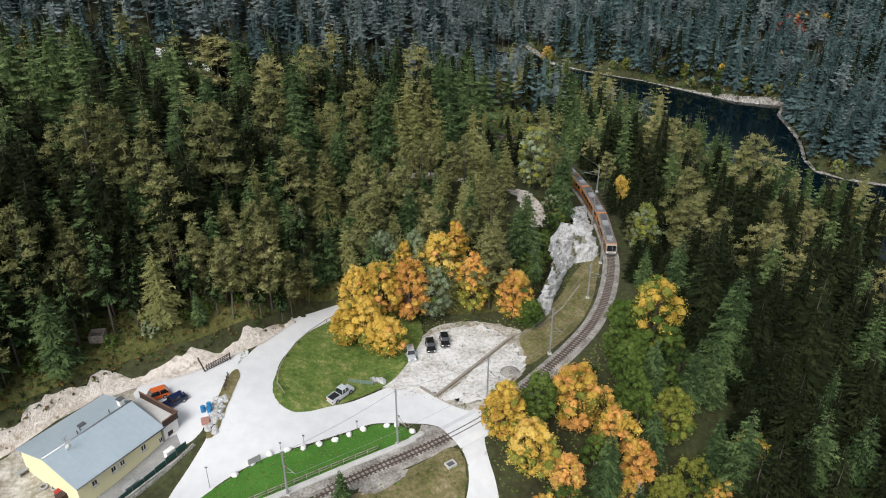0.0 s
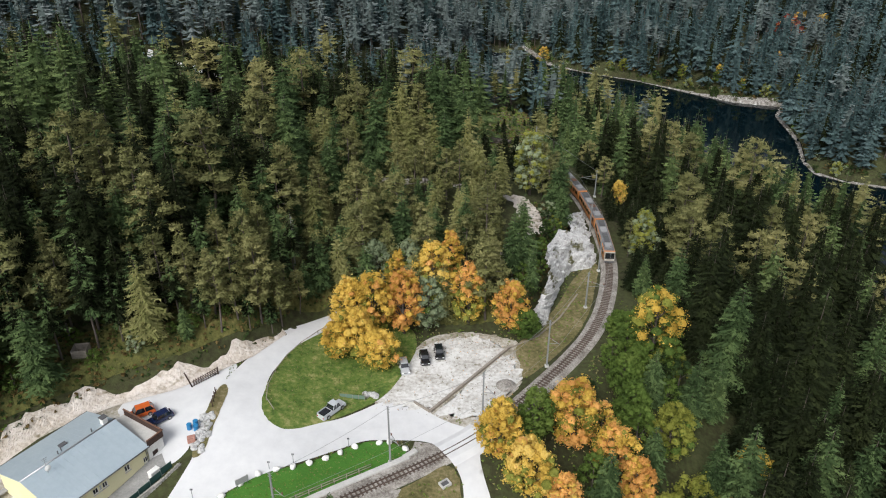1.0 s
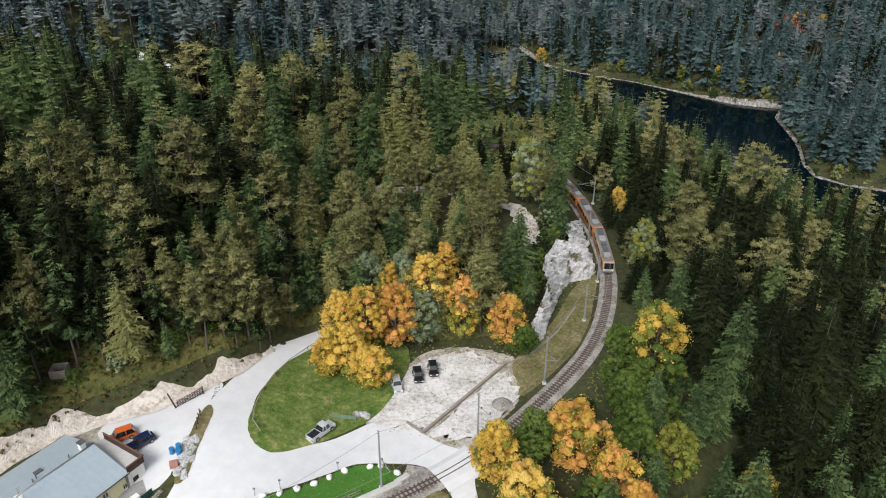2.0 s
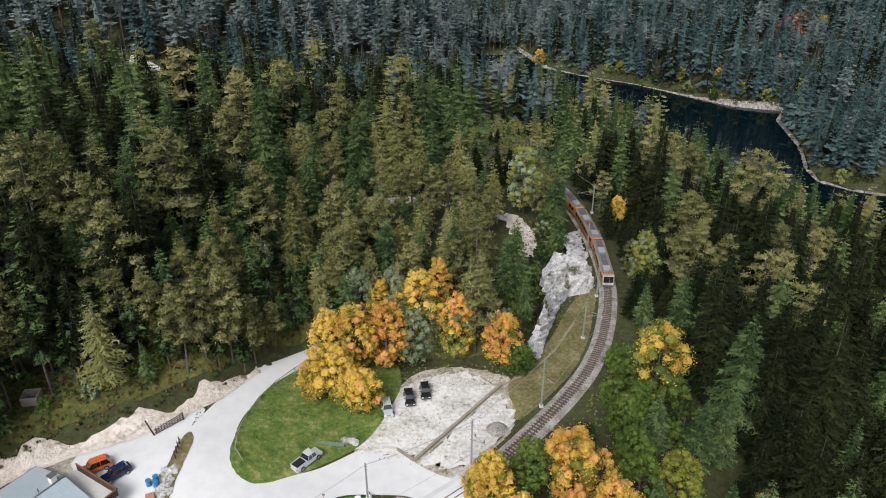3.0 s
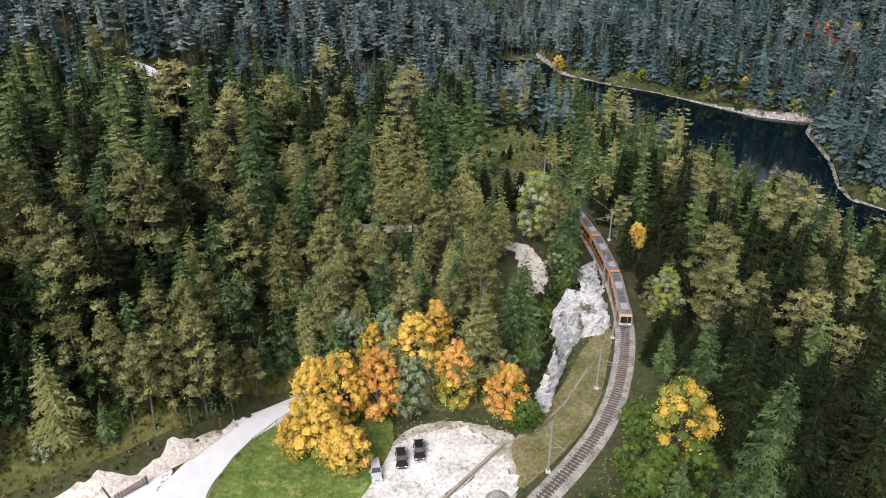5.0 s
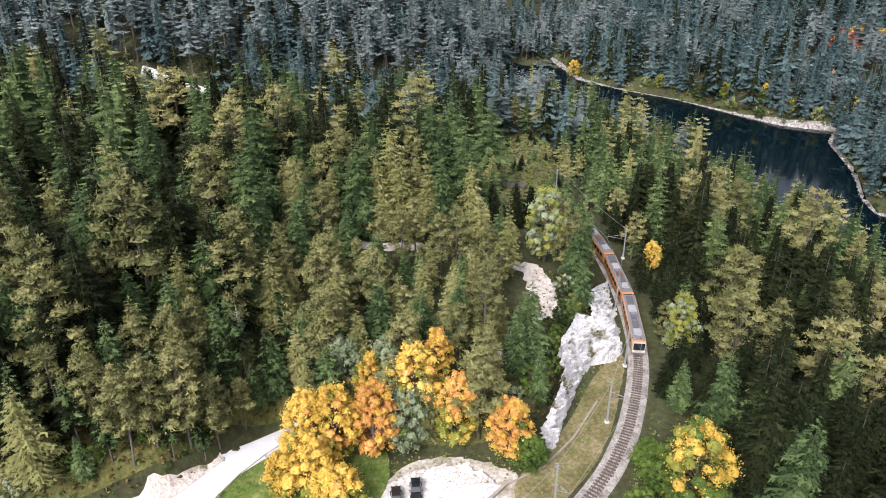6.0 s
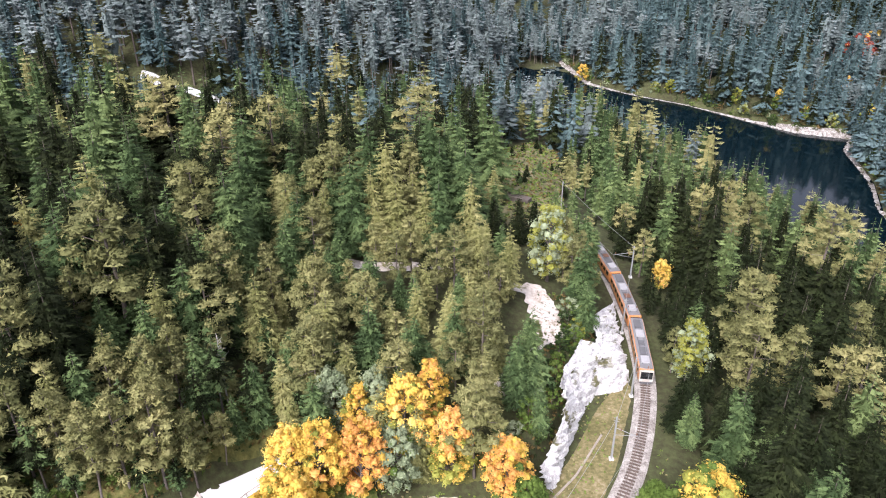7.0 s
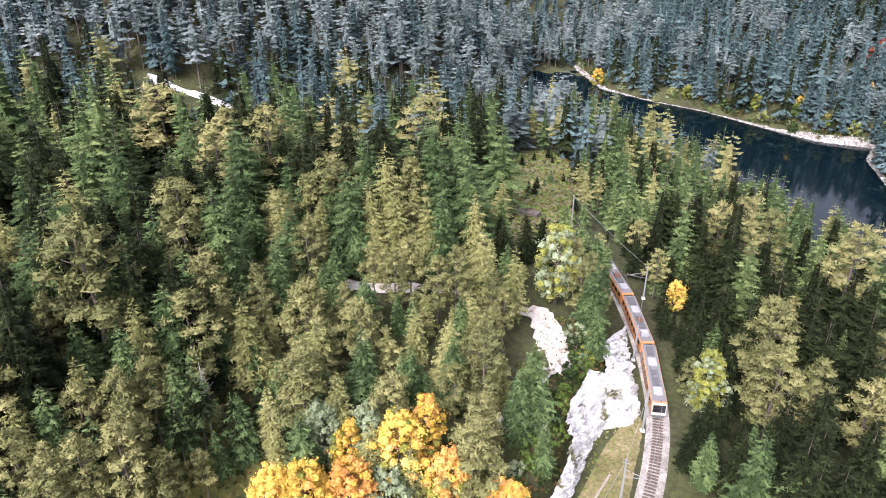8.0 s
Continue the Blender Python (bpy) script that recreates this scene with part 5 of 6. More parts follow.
M_GLASS = paint("dark_glass", (0.012, 0.015, 0.018), 0.06, 0.8)
M_TYRE = plain("tyre_rubber", (0.02, 0.02, 0.02), 0.9)
M_CHROME = plain("grey_metal", (0.45, 0.45, 0.46), 0.35, 0.8)
M_GALV = plain("galvanised_steel", (0.30, 0.31, 0.31), 0.55, 0.4)
M_WHITE = plain("white_paint", (0.78, 0.77, 0.74), 0.6)
M_YWALL = surface("pale_yellow_plaster", [(0.3, (0.74, 0.69, 0.42)), (0.7, (0.82, 0.77, 0.50))], 0.3, 4.0, 0.9, 0.15, 0.01)
M_ROOF = surface("blue_grey_sheet_roof", [(0.3, (0.36, 0.43, 0.48)), (0.7, (0.44, 0.51, 0.555))], 0.25, 1.2, 0.45, 0.05, 0.02, 0.15)
M_BROWN = surface("stained_brown_wood", [(0.3, (0.035, 0.022, 0.018)), (0.7, (0.085, 0.05, 0.04))], 1.0, 6.0, 0.7, 0.3, 0.01)
M_WOOD = surface("weathered_wood", [(0.3, (0.20, 0.17, 0.14)), (0.7, (0.38, 0.34, 0.29))], 1.0, 5.0, 0.9, 0.4, 0.02)
M_CONC = surface("pale_concrete", [(0.3, (0.42, 0.41, 0.39)), (0.7, (0.62, 0.61, 0.59))], 0.6, 3.0, 0.9, 0.3, 0.02)
M_STONE = surface("grey_stone_wall", [(0.3, (0.15, 0.14, 0.125)), (0.5, (0.32, 0.31, 0.285)), (0.7, (0.48, 0.46, 0.43))], 0.8, 2.6, 0.95, 0.8, 0.1)
M_GREENF = plain("dark_green_panel", (0.018, 0.065, 0.055), 0.7)
M_BLUE = plain("blue_plastic", (0.03, 0.20, 0.42), 0.5)
M_BRICKY = plain("reddish_brick", (0.42, 0.22, 0.17), 0.9)
M_ORANGEP = paint("orange_paint", (0.62, 0.13, 0.03))
M_BLUEP = paint("navy_paint", (0.012, 0.022, 0.075))
M_SILVER = paint("silver_paint", (0.52, 0.54, 0.56), 0.3)
M_BLACKP = paint("black_paint", (0.012, 0.012, 0.014))
M_STEELBLUE = paint("grey_blue_paint", (0.12, 0.17, 0.22))
M_COPPER = paint("copper_paint", (0.60, 0.24, 0.075), 0.35)
M_CREAM = paint("cream_paint", (0.50, 0.46, 0.40), 0.3)
M_DGREY = plain("dark_grey_equipment", (0.10, 0.10, 0.105), 0.7)
M_LGREY = plain("light_grey_equipment", (0.32, 0.32, 0.325), 0.6)
M_ROOFG = plain("train_roof_grey", (0.17, 0.17, 0.175), 0.7)
M_RUST = plain("rusty_frame", (0.16, 0.08, 0.05), 0.8)
M_LAMPG = plain("lamp_glass", (0.8, 0.8, 0.78), 0.15)


# ---- house ----
HOUSE = Matrix.Translation((-50.6, 72.3, 0)) @ Matrix.Rotation(math.atan2(0.85, 0.527), 4, "Z")
house = thing("station_house", HOUSE, "long pale yellow house with a blue-grey sheet roof", "house")
WINDOWS = [(2.6, 3.85, 0.9, 1.0), (5.7, 3.85, 0.85, 1.0), (6.5, 3.85, 0.35, 1.0), (7.2, 3.85, 0.8, 1.0), (10.9, 3.85, 0.9, 1.1), (13.9, 3.0, 0.7, 1.0)]
wall = part("front_wall", wall_mesh(14.4, 0.6, 5.4, 0.35, WINDOWS), M_YWALL, house)
wall.matrix_basis = Matrix.Translation((0.3, 0.55, 0))
for x, z, w, h in WINDOWS:
    win = thing("window", Matrix.Translation((x + 0.3, 0.55, z)), "", "")
    under(win, house)
    bm = bmesh.new()
    for c, s in (((-w / 2 + 0.04, 0.1, 0), (0.08, 0.1, h)), ((w / 2 - 0.04, 0.1, 0), (0.08, 0.1, h)), ((0, 0.1, h / 2 - 0.04), (w - 0.16, 0.1, 0.08)), ((0, 0.1, -h / 2 + 0.04), (w - 0.16, 0.1, 0.08)), ((0, 0.1, 0), (0.06, 0.08, h - 0.16))):
        box(bm, c, s)
    part("window_frame", bm, M_WHITE, win)
    boxed("pane", (0, 0.13, 0), (w - 0.1, 0.02, h - 0.1), M_GLASS, win)
    boxed("window_sill", (0, -0.05, -h / 2 - 0.04), (w + 0.15, 0.16, 0.05), M_CONC, win)
for name, x in (("gable_wall", 0.3), ("gable_wall", 14.7)):
    bm = bmesh.new()
    pts = [(0.9, 0.6), (13.9, 0.6), (13.9, 5.3), (7.3, 7.1), (0.9, 5.3)]
    for dx in (0, 0.35 if x < 1 else -0.35):
        ring = [bm.verts.new((x + dx, a, b)) for a, b in pts]
        bm.faces.new(ring)
    bm.verts.ensure_lookup_table()
    for k in range(5):
        bm.faces.new([bm.verts[k], bm.verts[(k + 1) % 5], bm.verts[5 + (k + 1) % 5], bm.verts[5 + k]])
    bmesh.ops.recalc_face_normals(bm, faces=bm.faces)
    part(name, bm, M_YWALL, house)
boxed("back_wall", (7.5, 14.05, 3.0), (14.0, 0.3, 4.8), M_YWALL, house)
for y0, y1 in ((-0.05, 7.32), (14.7, 7.32)):
    bm = bmesh.new()
    q = [(0, y0, 5.45), (14.9, y0, 5.45), (14.9, y1, 7.3), (0, y1, 7.3)]
    vs = [bm.verts.new(p) for p in q] + [bm.verts.new((p[0], p[1], p[2] - 0.16)) for p in q]
    for f in ((0, 1, 2, 3), (7, 6, 5, 4), (0, 4, 5, 1), (1, 5, 6, 2), (2, 6, 7, 3), (3, 7, 4, 0)):
        bm.faces.new([vs[k] for k in f])
    bmesh.ops.recalc_face_normals(bm, faces=bm.faces)
    slope = part("roof_slope", bm, M_ROOF, house)
    for k in range(1, 15):
        rodded("roof_seam", (k, y0, 5.46), (k, y1, 7.31), 0.012, M_ROOF, slope, sides=4)
rodded("ridge_cap", (-0.05, 7.32, 7.32), (14.95, 7.32, 7.32), 0.13, M_CHROME, house)
for y in (-0.12, 14.77):
    rodded("gutter", (0, y, 5.36), (14.9, y, 5.36), 0.09, M_DGREY, house)
rodded("downpipe", (14.5, 0.45, 5.3), (14.5, 0.45, 1.5), 0.06, M_DGREY, house)
chimney = boxed("chimney", (13.6, 8.0, 7.6), (0.8, 0.8, 1.3), M_WHITE, house)
boxed("chimney_cap", (13.6, 8.0, 8.3), (1.0, 1.0, 0.12), M_DGREY, chimney)
for x, y in ((6.0, 7.9), (6.7, 8.3), (11.4, 7.9)):
    rodded("vent_pipe", (x, y, 6.9), (x, y, 7.75), 0.09, M_DGREY, house)
boxed("roof_hatch", (7.6, 9.4, 6.95), (1.1, 0.7, 0.25), M_DGREY, house)
mast = rodded("antenna_mast", (3.2, 6.0, 6.8), (3.2, 6.0, 9.6), 0.04, M_GALV, house)
for z, w in ((9.5, 0.9), (9.2, 0.7), (8.9, 0.5)):
    rodded("antenna_bar", (3.2 - w / 2, 6.0, z), (3.2 + w / 2, 6.0, z), 0.025, M_GALV, mast)
part("satellite_dish", bmesh.ops.create_cone(bm := bmesh.new(), cap_ends=True, segments=16, radius1=0.45, radius2=0.1, depth=0.16, matrix=Matrix.Translation((3.2, 5.6, 8.0)) @ Matrix.Rotation(radians(80), 4, "X")) and bm, M_WHITE, mast)
terrace = part("terrace_wall", wall_mesh(2.7, 1.0, 5.2, 0.3, [(1.1, 2.6, 1.0, 2.1)]), M_WHITE, house)
terrace.matrix_basis = Matrix.Translation((14.85, 0.4, 0))
boxed("terrace_door", (15.95, 0.55, 2.6), (0.98, 0.06, 2.08), M_BROWN, house)
boxed("terrace_end_wall", (17.45, 5.0, 3.1), (0.3, 8.6, 4.2), M_WHITE, house)
boxed("terrace_floor", (16.15, 4.8, 5.25), (2.7, 9.0, 0.15), M_CONC, house)
for k in range(9):
    boxed("parapet_board", (17.6, 0.15 + 0.5 + k * 1.0, 5.8), (0.10, 0.96, 1.15), M_BROWN, house)
for k in range(3):
    boxed("parapet_board", (15.2 + k * 0.95, 0.1, 5.8), (0.92, 0.10, 1.15), M_BROWN, house)
boxed("parapet_rail", (17.6, 4.6, 6.42), (0.22, 9.2, 0.08), M_RUST, house)
boxed("parapet_rail", (16.2, 0.1, 6.42), (2.9, 0.22, 0.08), M_RUST, house)

H_ = lambda x, y, z=0: tuple((HOUSE @ Vector((x, y, z))))
M_PAVE = surface("grey_paving", [(0.3, (0.20, 0.20, 0.195)), (0.7, (0.40, 0.39, 0.38))], 0.4, 3.0, 0.9, 0.3, 0.02)
sheet("front_terrace", [H_(-6, -3.2)[:2], H_(15, -3.2)[:2], H_(16.5, -0.2)[:2], H_(15, 0.5)[:2], H_(0.3, 0.5)[:2], H_(-3, 8)[:2], H_(-8, 8)[:2]], M_PAVE, "grey paved terrace along the house", "terrace", 0.7, 0.1)
fence = thing("panel_fence", HOUSE, "dark green panel fence along the terrace", "fence")
for k in range(10):
    x = -4.2 + k * 2.0
    zg = ground_at(*H_(x + 1, -3.4)[:2])
    boxed("fence_panel", (x + 1, -3.4 + 0.02 * k, zg + 0.75), (1.92, 0.06, 1.2), M_GREENF, fence)
    rodded("fence_post", (x, -3.4 + 0.02 * k, zg - 0.2), (x, -3.4 + 0.02 * k, zg + 1.5), 0.05, M_GALV, fence)
rw = thing("retaining_wall", HOUSE, "low rough stone retaining wall below the fence", "wall", kind="structure")
rng2 = random.Random(3)
stone_meshes = [boulder("stone", (0.36, 0.2, 0.22), 20 + k, M_STONE) for k in range(6)]
for row in range(3):
    for k in range(42):
        x = -5 + k * 0.52 + (row % 2) * 0.25
        y = -3.85 - 0.06 * (2 - row)
        zg = ground_at(*H_(x, -4.2)[:2])
        o = under(new("stone", stone_meshes[rng2.randrange(6)]), rw)
        o.matrix_basis = Matrix.Translation((x, y, zg - 0.35 + row * 0.3)) @ Matrix.Rotation(rng2.uniform(-0.3, 0.3), 4, "Z")
boxed("wall_core", (6, -3.72, 1.4), (21.6, 0.3, 1.3), M_STONE, rw)


# ---- cars ----
def wheel(parent, x, y, r=0.32, w=0.2):
    s = 1 if y > 0 else -1
    tyre = part("wheel", rod(bmesh.new(), (x, y - s * w / 2, r), (x, y + s * w / 2, r), r, 16), M_TYRE, parent)
    part("rim", rod(bmesh.new(), (x, y + s * (w / 2 - 0.02), r), (x, y + s * (w / 2 + 0.015), r), r * 0.62, 12), M_CHROME, tyre)


def car(x, y, heading, coat, label, long=4.4, wide=1.8, tall=1.48, back=0.12, pickup=False, roof=None):
    z = ground_at(x, y) + 0.12
    ob = thing("car" if not pickup else "pickup_truck", Matrix.Translation((x, y, z)) @ Matrix.Rotation(radians(heading), 4, "Z"), label, "car" if not pickup else "pickup truck", "parked cars")
    bm = bmesh.new()
    waist = 0.93 if not pickup else 1.02
    box(bm, (0, 0, (0.24 + waist) / 2), (long, wide, waist - 0.24), taper=(0.97, 0.93), bevel=0.10)
    for v in bm.verts:
        if v.co.z > 0.6 and v.co.x > long * 0.3:
            v.co.z -= 0.16 * (v.co.x - long * 0.3) / (long * 0.2)
        if v.co.x > long * 0.42 or v.co.x < -long * 0.42:
            v.co.y *= 0.93
    body = part("body", bm, coat, ob, soft=False)
    c0, c1 = (-long * 0.5 + back * long, long * 0.22) if not pickup else (-long * 0.08, long * 0.27)
    cab = boxed("cabin_glass", ((c0 + c1) / 2, 0, (waist + tall) / 2 - 0.03), (c1 - c0, wide * 0.9, tall - waist), M_GLASS, ob, taper=(0.66, 0.82), bevel=0.05)
    mid, half = (c0 + c1) / 2 - 0.04 * long * (not pickup), (c1 - c0) * 0.34
    boxed("roof", (mid + 0.04 * long * (not pickup), 0, tall - 0.015), (half * 2.0, wide * 0.75, 0.07), roof or coat, ob, bevel=0.03)
    for s in (-1, 1):
        for u0, u1 in ((c0 + 0.05, mid - half + 0.1), (c1 - 0.05, mid + half + 0.05), (mid, mid)):
            rodded("pillar", (u0, s * wide * 0.44, waist - 0.02), (u1, s * wide * 0.372, tall), 0.045, coat, ob, sides=5)
        for u in (-0.30, 0.31):
            wheel(ob, u * long, s * wide * 0.46, 0.33 if not pickup else 0.39)
        boxed("headlight", (long * 0.485, s * wide * 0.34, 0.62), (0.10, 0.36, 0.16), M_LAMPG, ob, bevel=0.03)
        boxed("tail_light", (-long * 0.488, s * wide * 0.36, 0.72), (0.08, 0.26, 0.2), M_RED_L, ob, bevel=0.03)
        boxed("mirror", (long * 0.16, s * wide * 0.54, waist + 0.06), (0.14, 0.2, 0.13), coat, ob, bevel=0.03)
    boxed("bumper", (long * 0.49, 0, 0.42), (0.12, wide * 0.86, 0.2), M_DGREY if pickup else coat, ob, bevel=0.04)
    boxed("grille", (long * 0.497, 0, 0.6), (0.06, wide * 0.36, 0.12), M_DGREY, ob)
    if pickup:
        boxed("cargo_bed", (-long * 0.295, 0, waist - 0.06), (long * 0.36, wide * 0.78, 0.16), M_BLACKP, ob)
        for s in (-1, 1):
            boxed("bed_side", (-long * 0.295, s * wide * 0.42, waist + 0.06), (long * 0.37, 0.09, 0.24), coat, ob, bevel=0.02)
        boxed("tailgate", (-long * 0.48, 0, waist + 0.04), (0.08, wide * 0.84, 0.24), coat, ob, bevel=0.02)
    return ob


M_RED_L = plain("red_lamp", (0.35, 0.02, 0.02), 0.2)
car(-6.1, 110.4, -78, M_SILVER, "silver estate car parked on white gravel", 4.5, 1.78, 1.5, 0.05)
car(-2.4, 112.9, -82, M_BLACKP, "black hatchback parked beside another black car", 4.1, 1.76, 1.5, 0.06)
car(0.3, 114.7, -84, M_BLACKP, "black car with a glass sunroof on gravel", 4.1, 1.76, 1.5, 0.06, roof=M_GLASS)
car(-17.6, 97.6, 52, M_SILVER, "silver pickup truck with an open cargo bed", 5.2, 1.9, 1.75, 0.1, True)
car(-47.3, 93.3, -148, M_ORANGEP, "orange van with pale lettering parked by the house", 4.6, 1.8, 1.72, 0.02)
car(-43.8, 92.2, -135, M_BLUEP, "dark blue hatchback in the gravel yard", 4.2, 1.78, 1.5, 0.06)
car(1.9, 75.4, 18, M_STEELBLUE, "grey-blue car parked on the grass", 4.3, 1.78, 1.48, 0.08)


# ---- train ----
def train_car(parent, a, b, first):
    """A carriage between two points of the track; first: with a driver's cab towards a."""
    a, b = Vector(a), Vector(b)
    L = (b - a).length - 0.7
    mid = (a + b) / 2
    body = boxed("carriage", (0, 0, 1.75), (L, 2.6, 2.5), M_COPPER, parent, "copper-orange carriage body", bevel=0.22)
    body.matrix_basis = Matrix.Translation(mid) @ Matrix.Rotation(math.atan2(a.y - b.y, a.x - b.x), 4, "Z")
    boxed("roof_panel", (-0.1, 0, 3.02), (L - 0.7, 2.28, 0.12), M_ROOFG, body, "grey roof")
    n = 8
    for k in range(n):
        x = -L / 2 + 1.5 + k * (L - 3.2) / (n - 1)
        for s in (-1, 1):
            boxed("window", (x, s * 1.3, 2.05), (1.35, 0.05, 0.85), M_GLASS, body)
    for s in (-1, 1):
        boxed("cream_stripe", (0, s * 1.302, 2.75), (L - 0.9, 0.03, 0.16), M_CREAM, body)
        boxed("skirt", (0, s * 1.2, 0.42), (L - 1.0, 0.08, 0.4), M_DGREY, body)
    for k, (u, l, w, c, h) in enumerate(((-0.36, 2.6, 1.4, M_DGREY, 0.3), (-0.16, 2.2, 1.5, M_LGREY, 0.34), (0.02, 1.4, 1.2, M_DGREY, 0.26), (0.17, 2.4, 1.3, M_DGREY, 0.22), (0.33, 2.0, 1.5, M_LGREY, 0.3))):
        boxed("roof_unit", (u * L, 0, 3.07 + h / 2), (l, w, h), c, body, bevel=0.05)
    for s in (-0.55, 0.55):
        rodded("cable_duct", (-L / 2 + 1.2, s, 3.12), (L / 2 - 1.6, s, 3.12), 0.07, M_DGREY, body)
    for u in (-0.34, 0.34):
        boxed("bogie", (u * L, 0, 0.28), (2.4, 1.6, 0.45), M_DGREY, body)
        for du in (-0.75, 0.75):
            part("wheelset", rod(bmesh.new(), (u * L + du, -0.55, 0.32), (u * L + du, 0.55, 0.32), 0.36, 14), M_STEEL, body)
    if first:
        boxed("nose", (L / 2 + 0.12, 0, 1.75), (0.6, 2.5, 2.4), M_CREAM, body, "cream front of the train", bevel=0.2)
        boxed("windscreen", (L / 2 + 0.40, 0, 2.05), (0.14, 2.1, 1.5), M_GLASS, body, "black windscreen", bevel=0.05)
        for s in (-1, 1):
            boxed("headlight", (L / 2 + 0.42, s * 0.95, 1.05), (0.12, 0.36, 0.26), M_LAMPG, body, bevel=0.03)
        boxed("coupler", (L / 2 + 0.5, 0, 0.55), (0.5, 0.3, 0.3), M_DGREY, body)
        boxed("bumper_skirt", (L / 2 + 0.25, 0, 0.5), (0.4, 2.1, 0.4), M_DGREY, body)
    else:
        boxed("pantograph_base", (0.08 * L, 0, 3.5), (1.5, 1.2, 0.08), M_RUST, body)
        for s in (-0.5, 0.5):
            rodded("pantograph_arm", (0.04 * L, s, 3.5), (0.1 * L, 0, 3.85), 0.03, M_RUST, body)
    boxed("gangway", (-L / 2 - 0.35, 0, 1.7), (0.8, 1.9, 2.1), M_TYRE, body, "black gangway bellows")
    return body


SEG = np.hypot(*np.diff(LINE, axis=0).T)
CUM = np.concatenate([[0], np.cumsum(SEG)])
S0 = float(np.interp(150.5, LINE[:, 1], CUM))
stations = [S0 + 17.6 * k for k in range(4)]
joints = [(float(np.interp(s, CUM, LINE[:, 0])), float(np.interp(s, CUM, LINE[:, 1]))) for s in stations]
train = thing("train", Matrix.Translation((0, 0, 0)), "copper-orange narrow-gauge electric train with a cream front", "train")
for k in range(3):
    a, b = joints[k], joints[k + 1]
    train_car(train, (*a, float(track_z(a[0], a[1])) + 0.5), (*b, float(track_z(b[0], b[1])) + 0.5), k == 0)


# ---- catenary ----
def line_pole(x, y, tall, to, label="plain grey steel catenary mast with an arm"):
    z = ground_at(x, y)
    ob = thing("catenary_mast", Matrix.Translation((x, y, z)), label, "railway mast", "catenary masts")
    boxed("footing", (0, 0, 0.1), (0.7, 0.7, 0.5), M_CONC, ob)
    boxed("pole", (0, 0, tall / 2), (0.30, 0.30, tall), M_GALV, ob, taper=(0.7, 0.7))
    d = Vector((to[0] - x, to[1] - y, 0))
    reach = d.length
    d.normalize()
    e = d * (reach * 0.98)
    za = 6.0 + float(track_z(*to)) - z
    rodded("arm", (0, 0, za + 0.5), (e.x, e.y, za), 0.05, M_GALV, ob)
    rodded("stay", (0, 0, za - 0.9), (e.x * 0.8, e.y * 0.8, za), 0.04, M_GALV, ob)
    for u in (0.25, 0.9):
        part("insulator", rod(bmesh.new(), (e.x * u, e.y * u, za + 0.28), (e.x * u, e.y * u, za + 0.62), 0.1, 8), M_RUST, ob)
    for k in (-1, 1):
        rodded("crossarm", (-0.45 * d.x, -0.45 * d.y, tall - 0.25 - 0.5 * (k > 0)), (0.45 * d.x, 0.45 * d.y, tall - 0.25 - 0.5 * (k > 0)), 0.04, M_GALV, ob)
    return Vector((to[0], to[1], z + za)), Vector((x, y, z + tall - 0.2))


def nearest(x, y):
    k = int(np.argmin(np.hypot(LINE[:, 0] - x, LINE[:, 1] - y)))
    return float(LINE[k, 0]), float(LINE[k, 1])


POLES = [(-22.6, 75.9, 8.5), (-7.2, 86.8, 11.2), (7.6, 97.6, 9.0), (20.1, 111.0, 10.2), (30.9, 131.4, 8.6), (36.8, 147.5, 8.6), (38.4, 167.4, 8.0), (44, 190, 8.0), (31, 222, 8.5)]
ends = [line_pole(x, y, h, nearest(x, y)) for x, y, h in POLES]


def wire(name, pts, r, label, sag=0.25):
    """A hanging line through points, as a thin round curve."""
    cu = bpy.data.curves.new(name, "CURVE")
    cu.dimensions, cu.bevel_depth, cu.bevel_resolution = "3D", r, 1
    sp = cu.splines.new("POLY")
    out = []
    for a, b in zip(pts, pts[1:]):
        for k in range(8):
            u = k / 8
            out.append(a.lerp(b, u) - Vector((0, 0, sag * 4 * u * (1 - u))))
    out.append(pts[-1])
    sp.points.add(len(out) - 1)
    for p, q in zip(sp.points, out):
        p.co = (*q, 1)
    cu.materials.append(M_GALV)
    return tagged(new(name, cu), label, "cable")


wire("contact_wire", [e[0] for e in ends], 0.02, "thin overhead contact wire above the track", 0.1)
wire("feeder_cable", [e[1] for e in ends], 0.028, "pale feeder cable strung between the masts", 0.5)


# ---- along the railway ----
def carried(name, pts, profile, material, parent, lift=0.0, step=1.0):
    p, d = along(np.array(pts, float), step)
    p = np.concatenate([p, [pts[-1]]])
    d = np.concatenate([d, d[-1:]])
    v, q = extrude(p, d, profile, ground(p[:, 0], p[:, 1]) + lift)
    return under(new(name, mesh_from(name, v, q, [material])), parent)


def beside(off, y0, y1, step=1.0):
    p, d = along(LINE, step)
    q = p + off * np.stack([-d[:, 1], d[:, 0]], 1)
    return [tuple(c) for c in q if y0 < c[1] < y1]


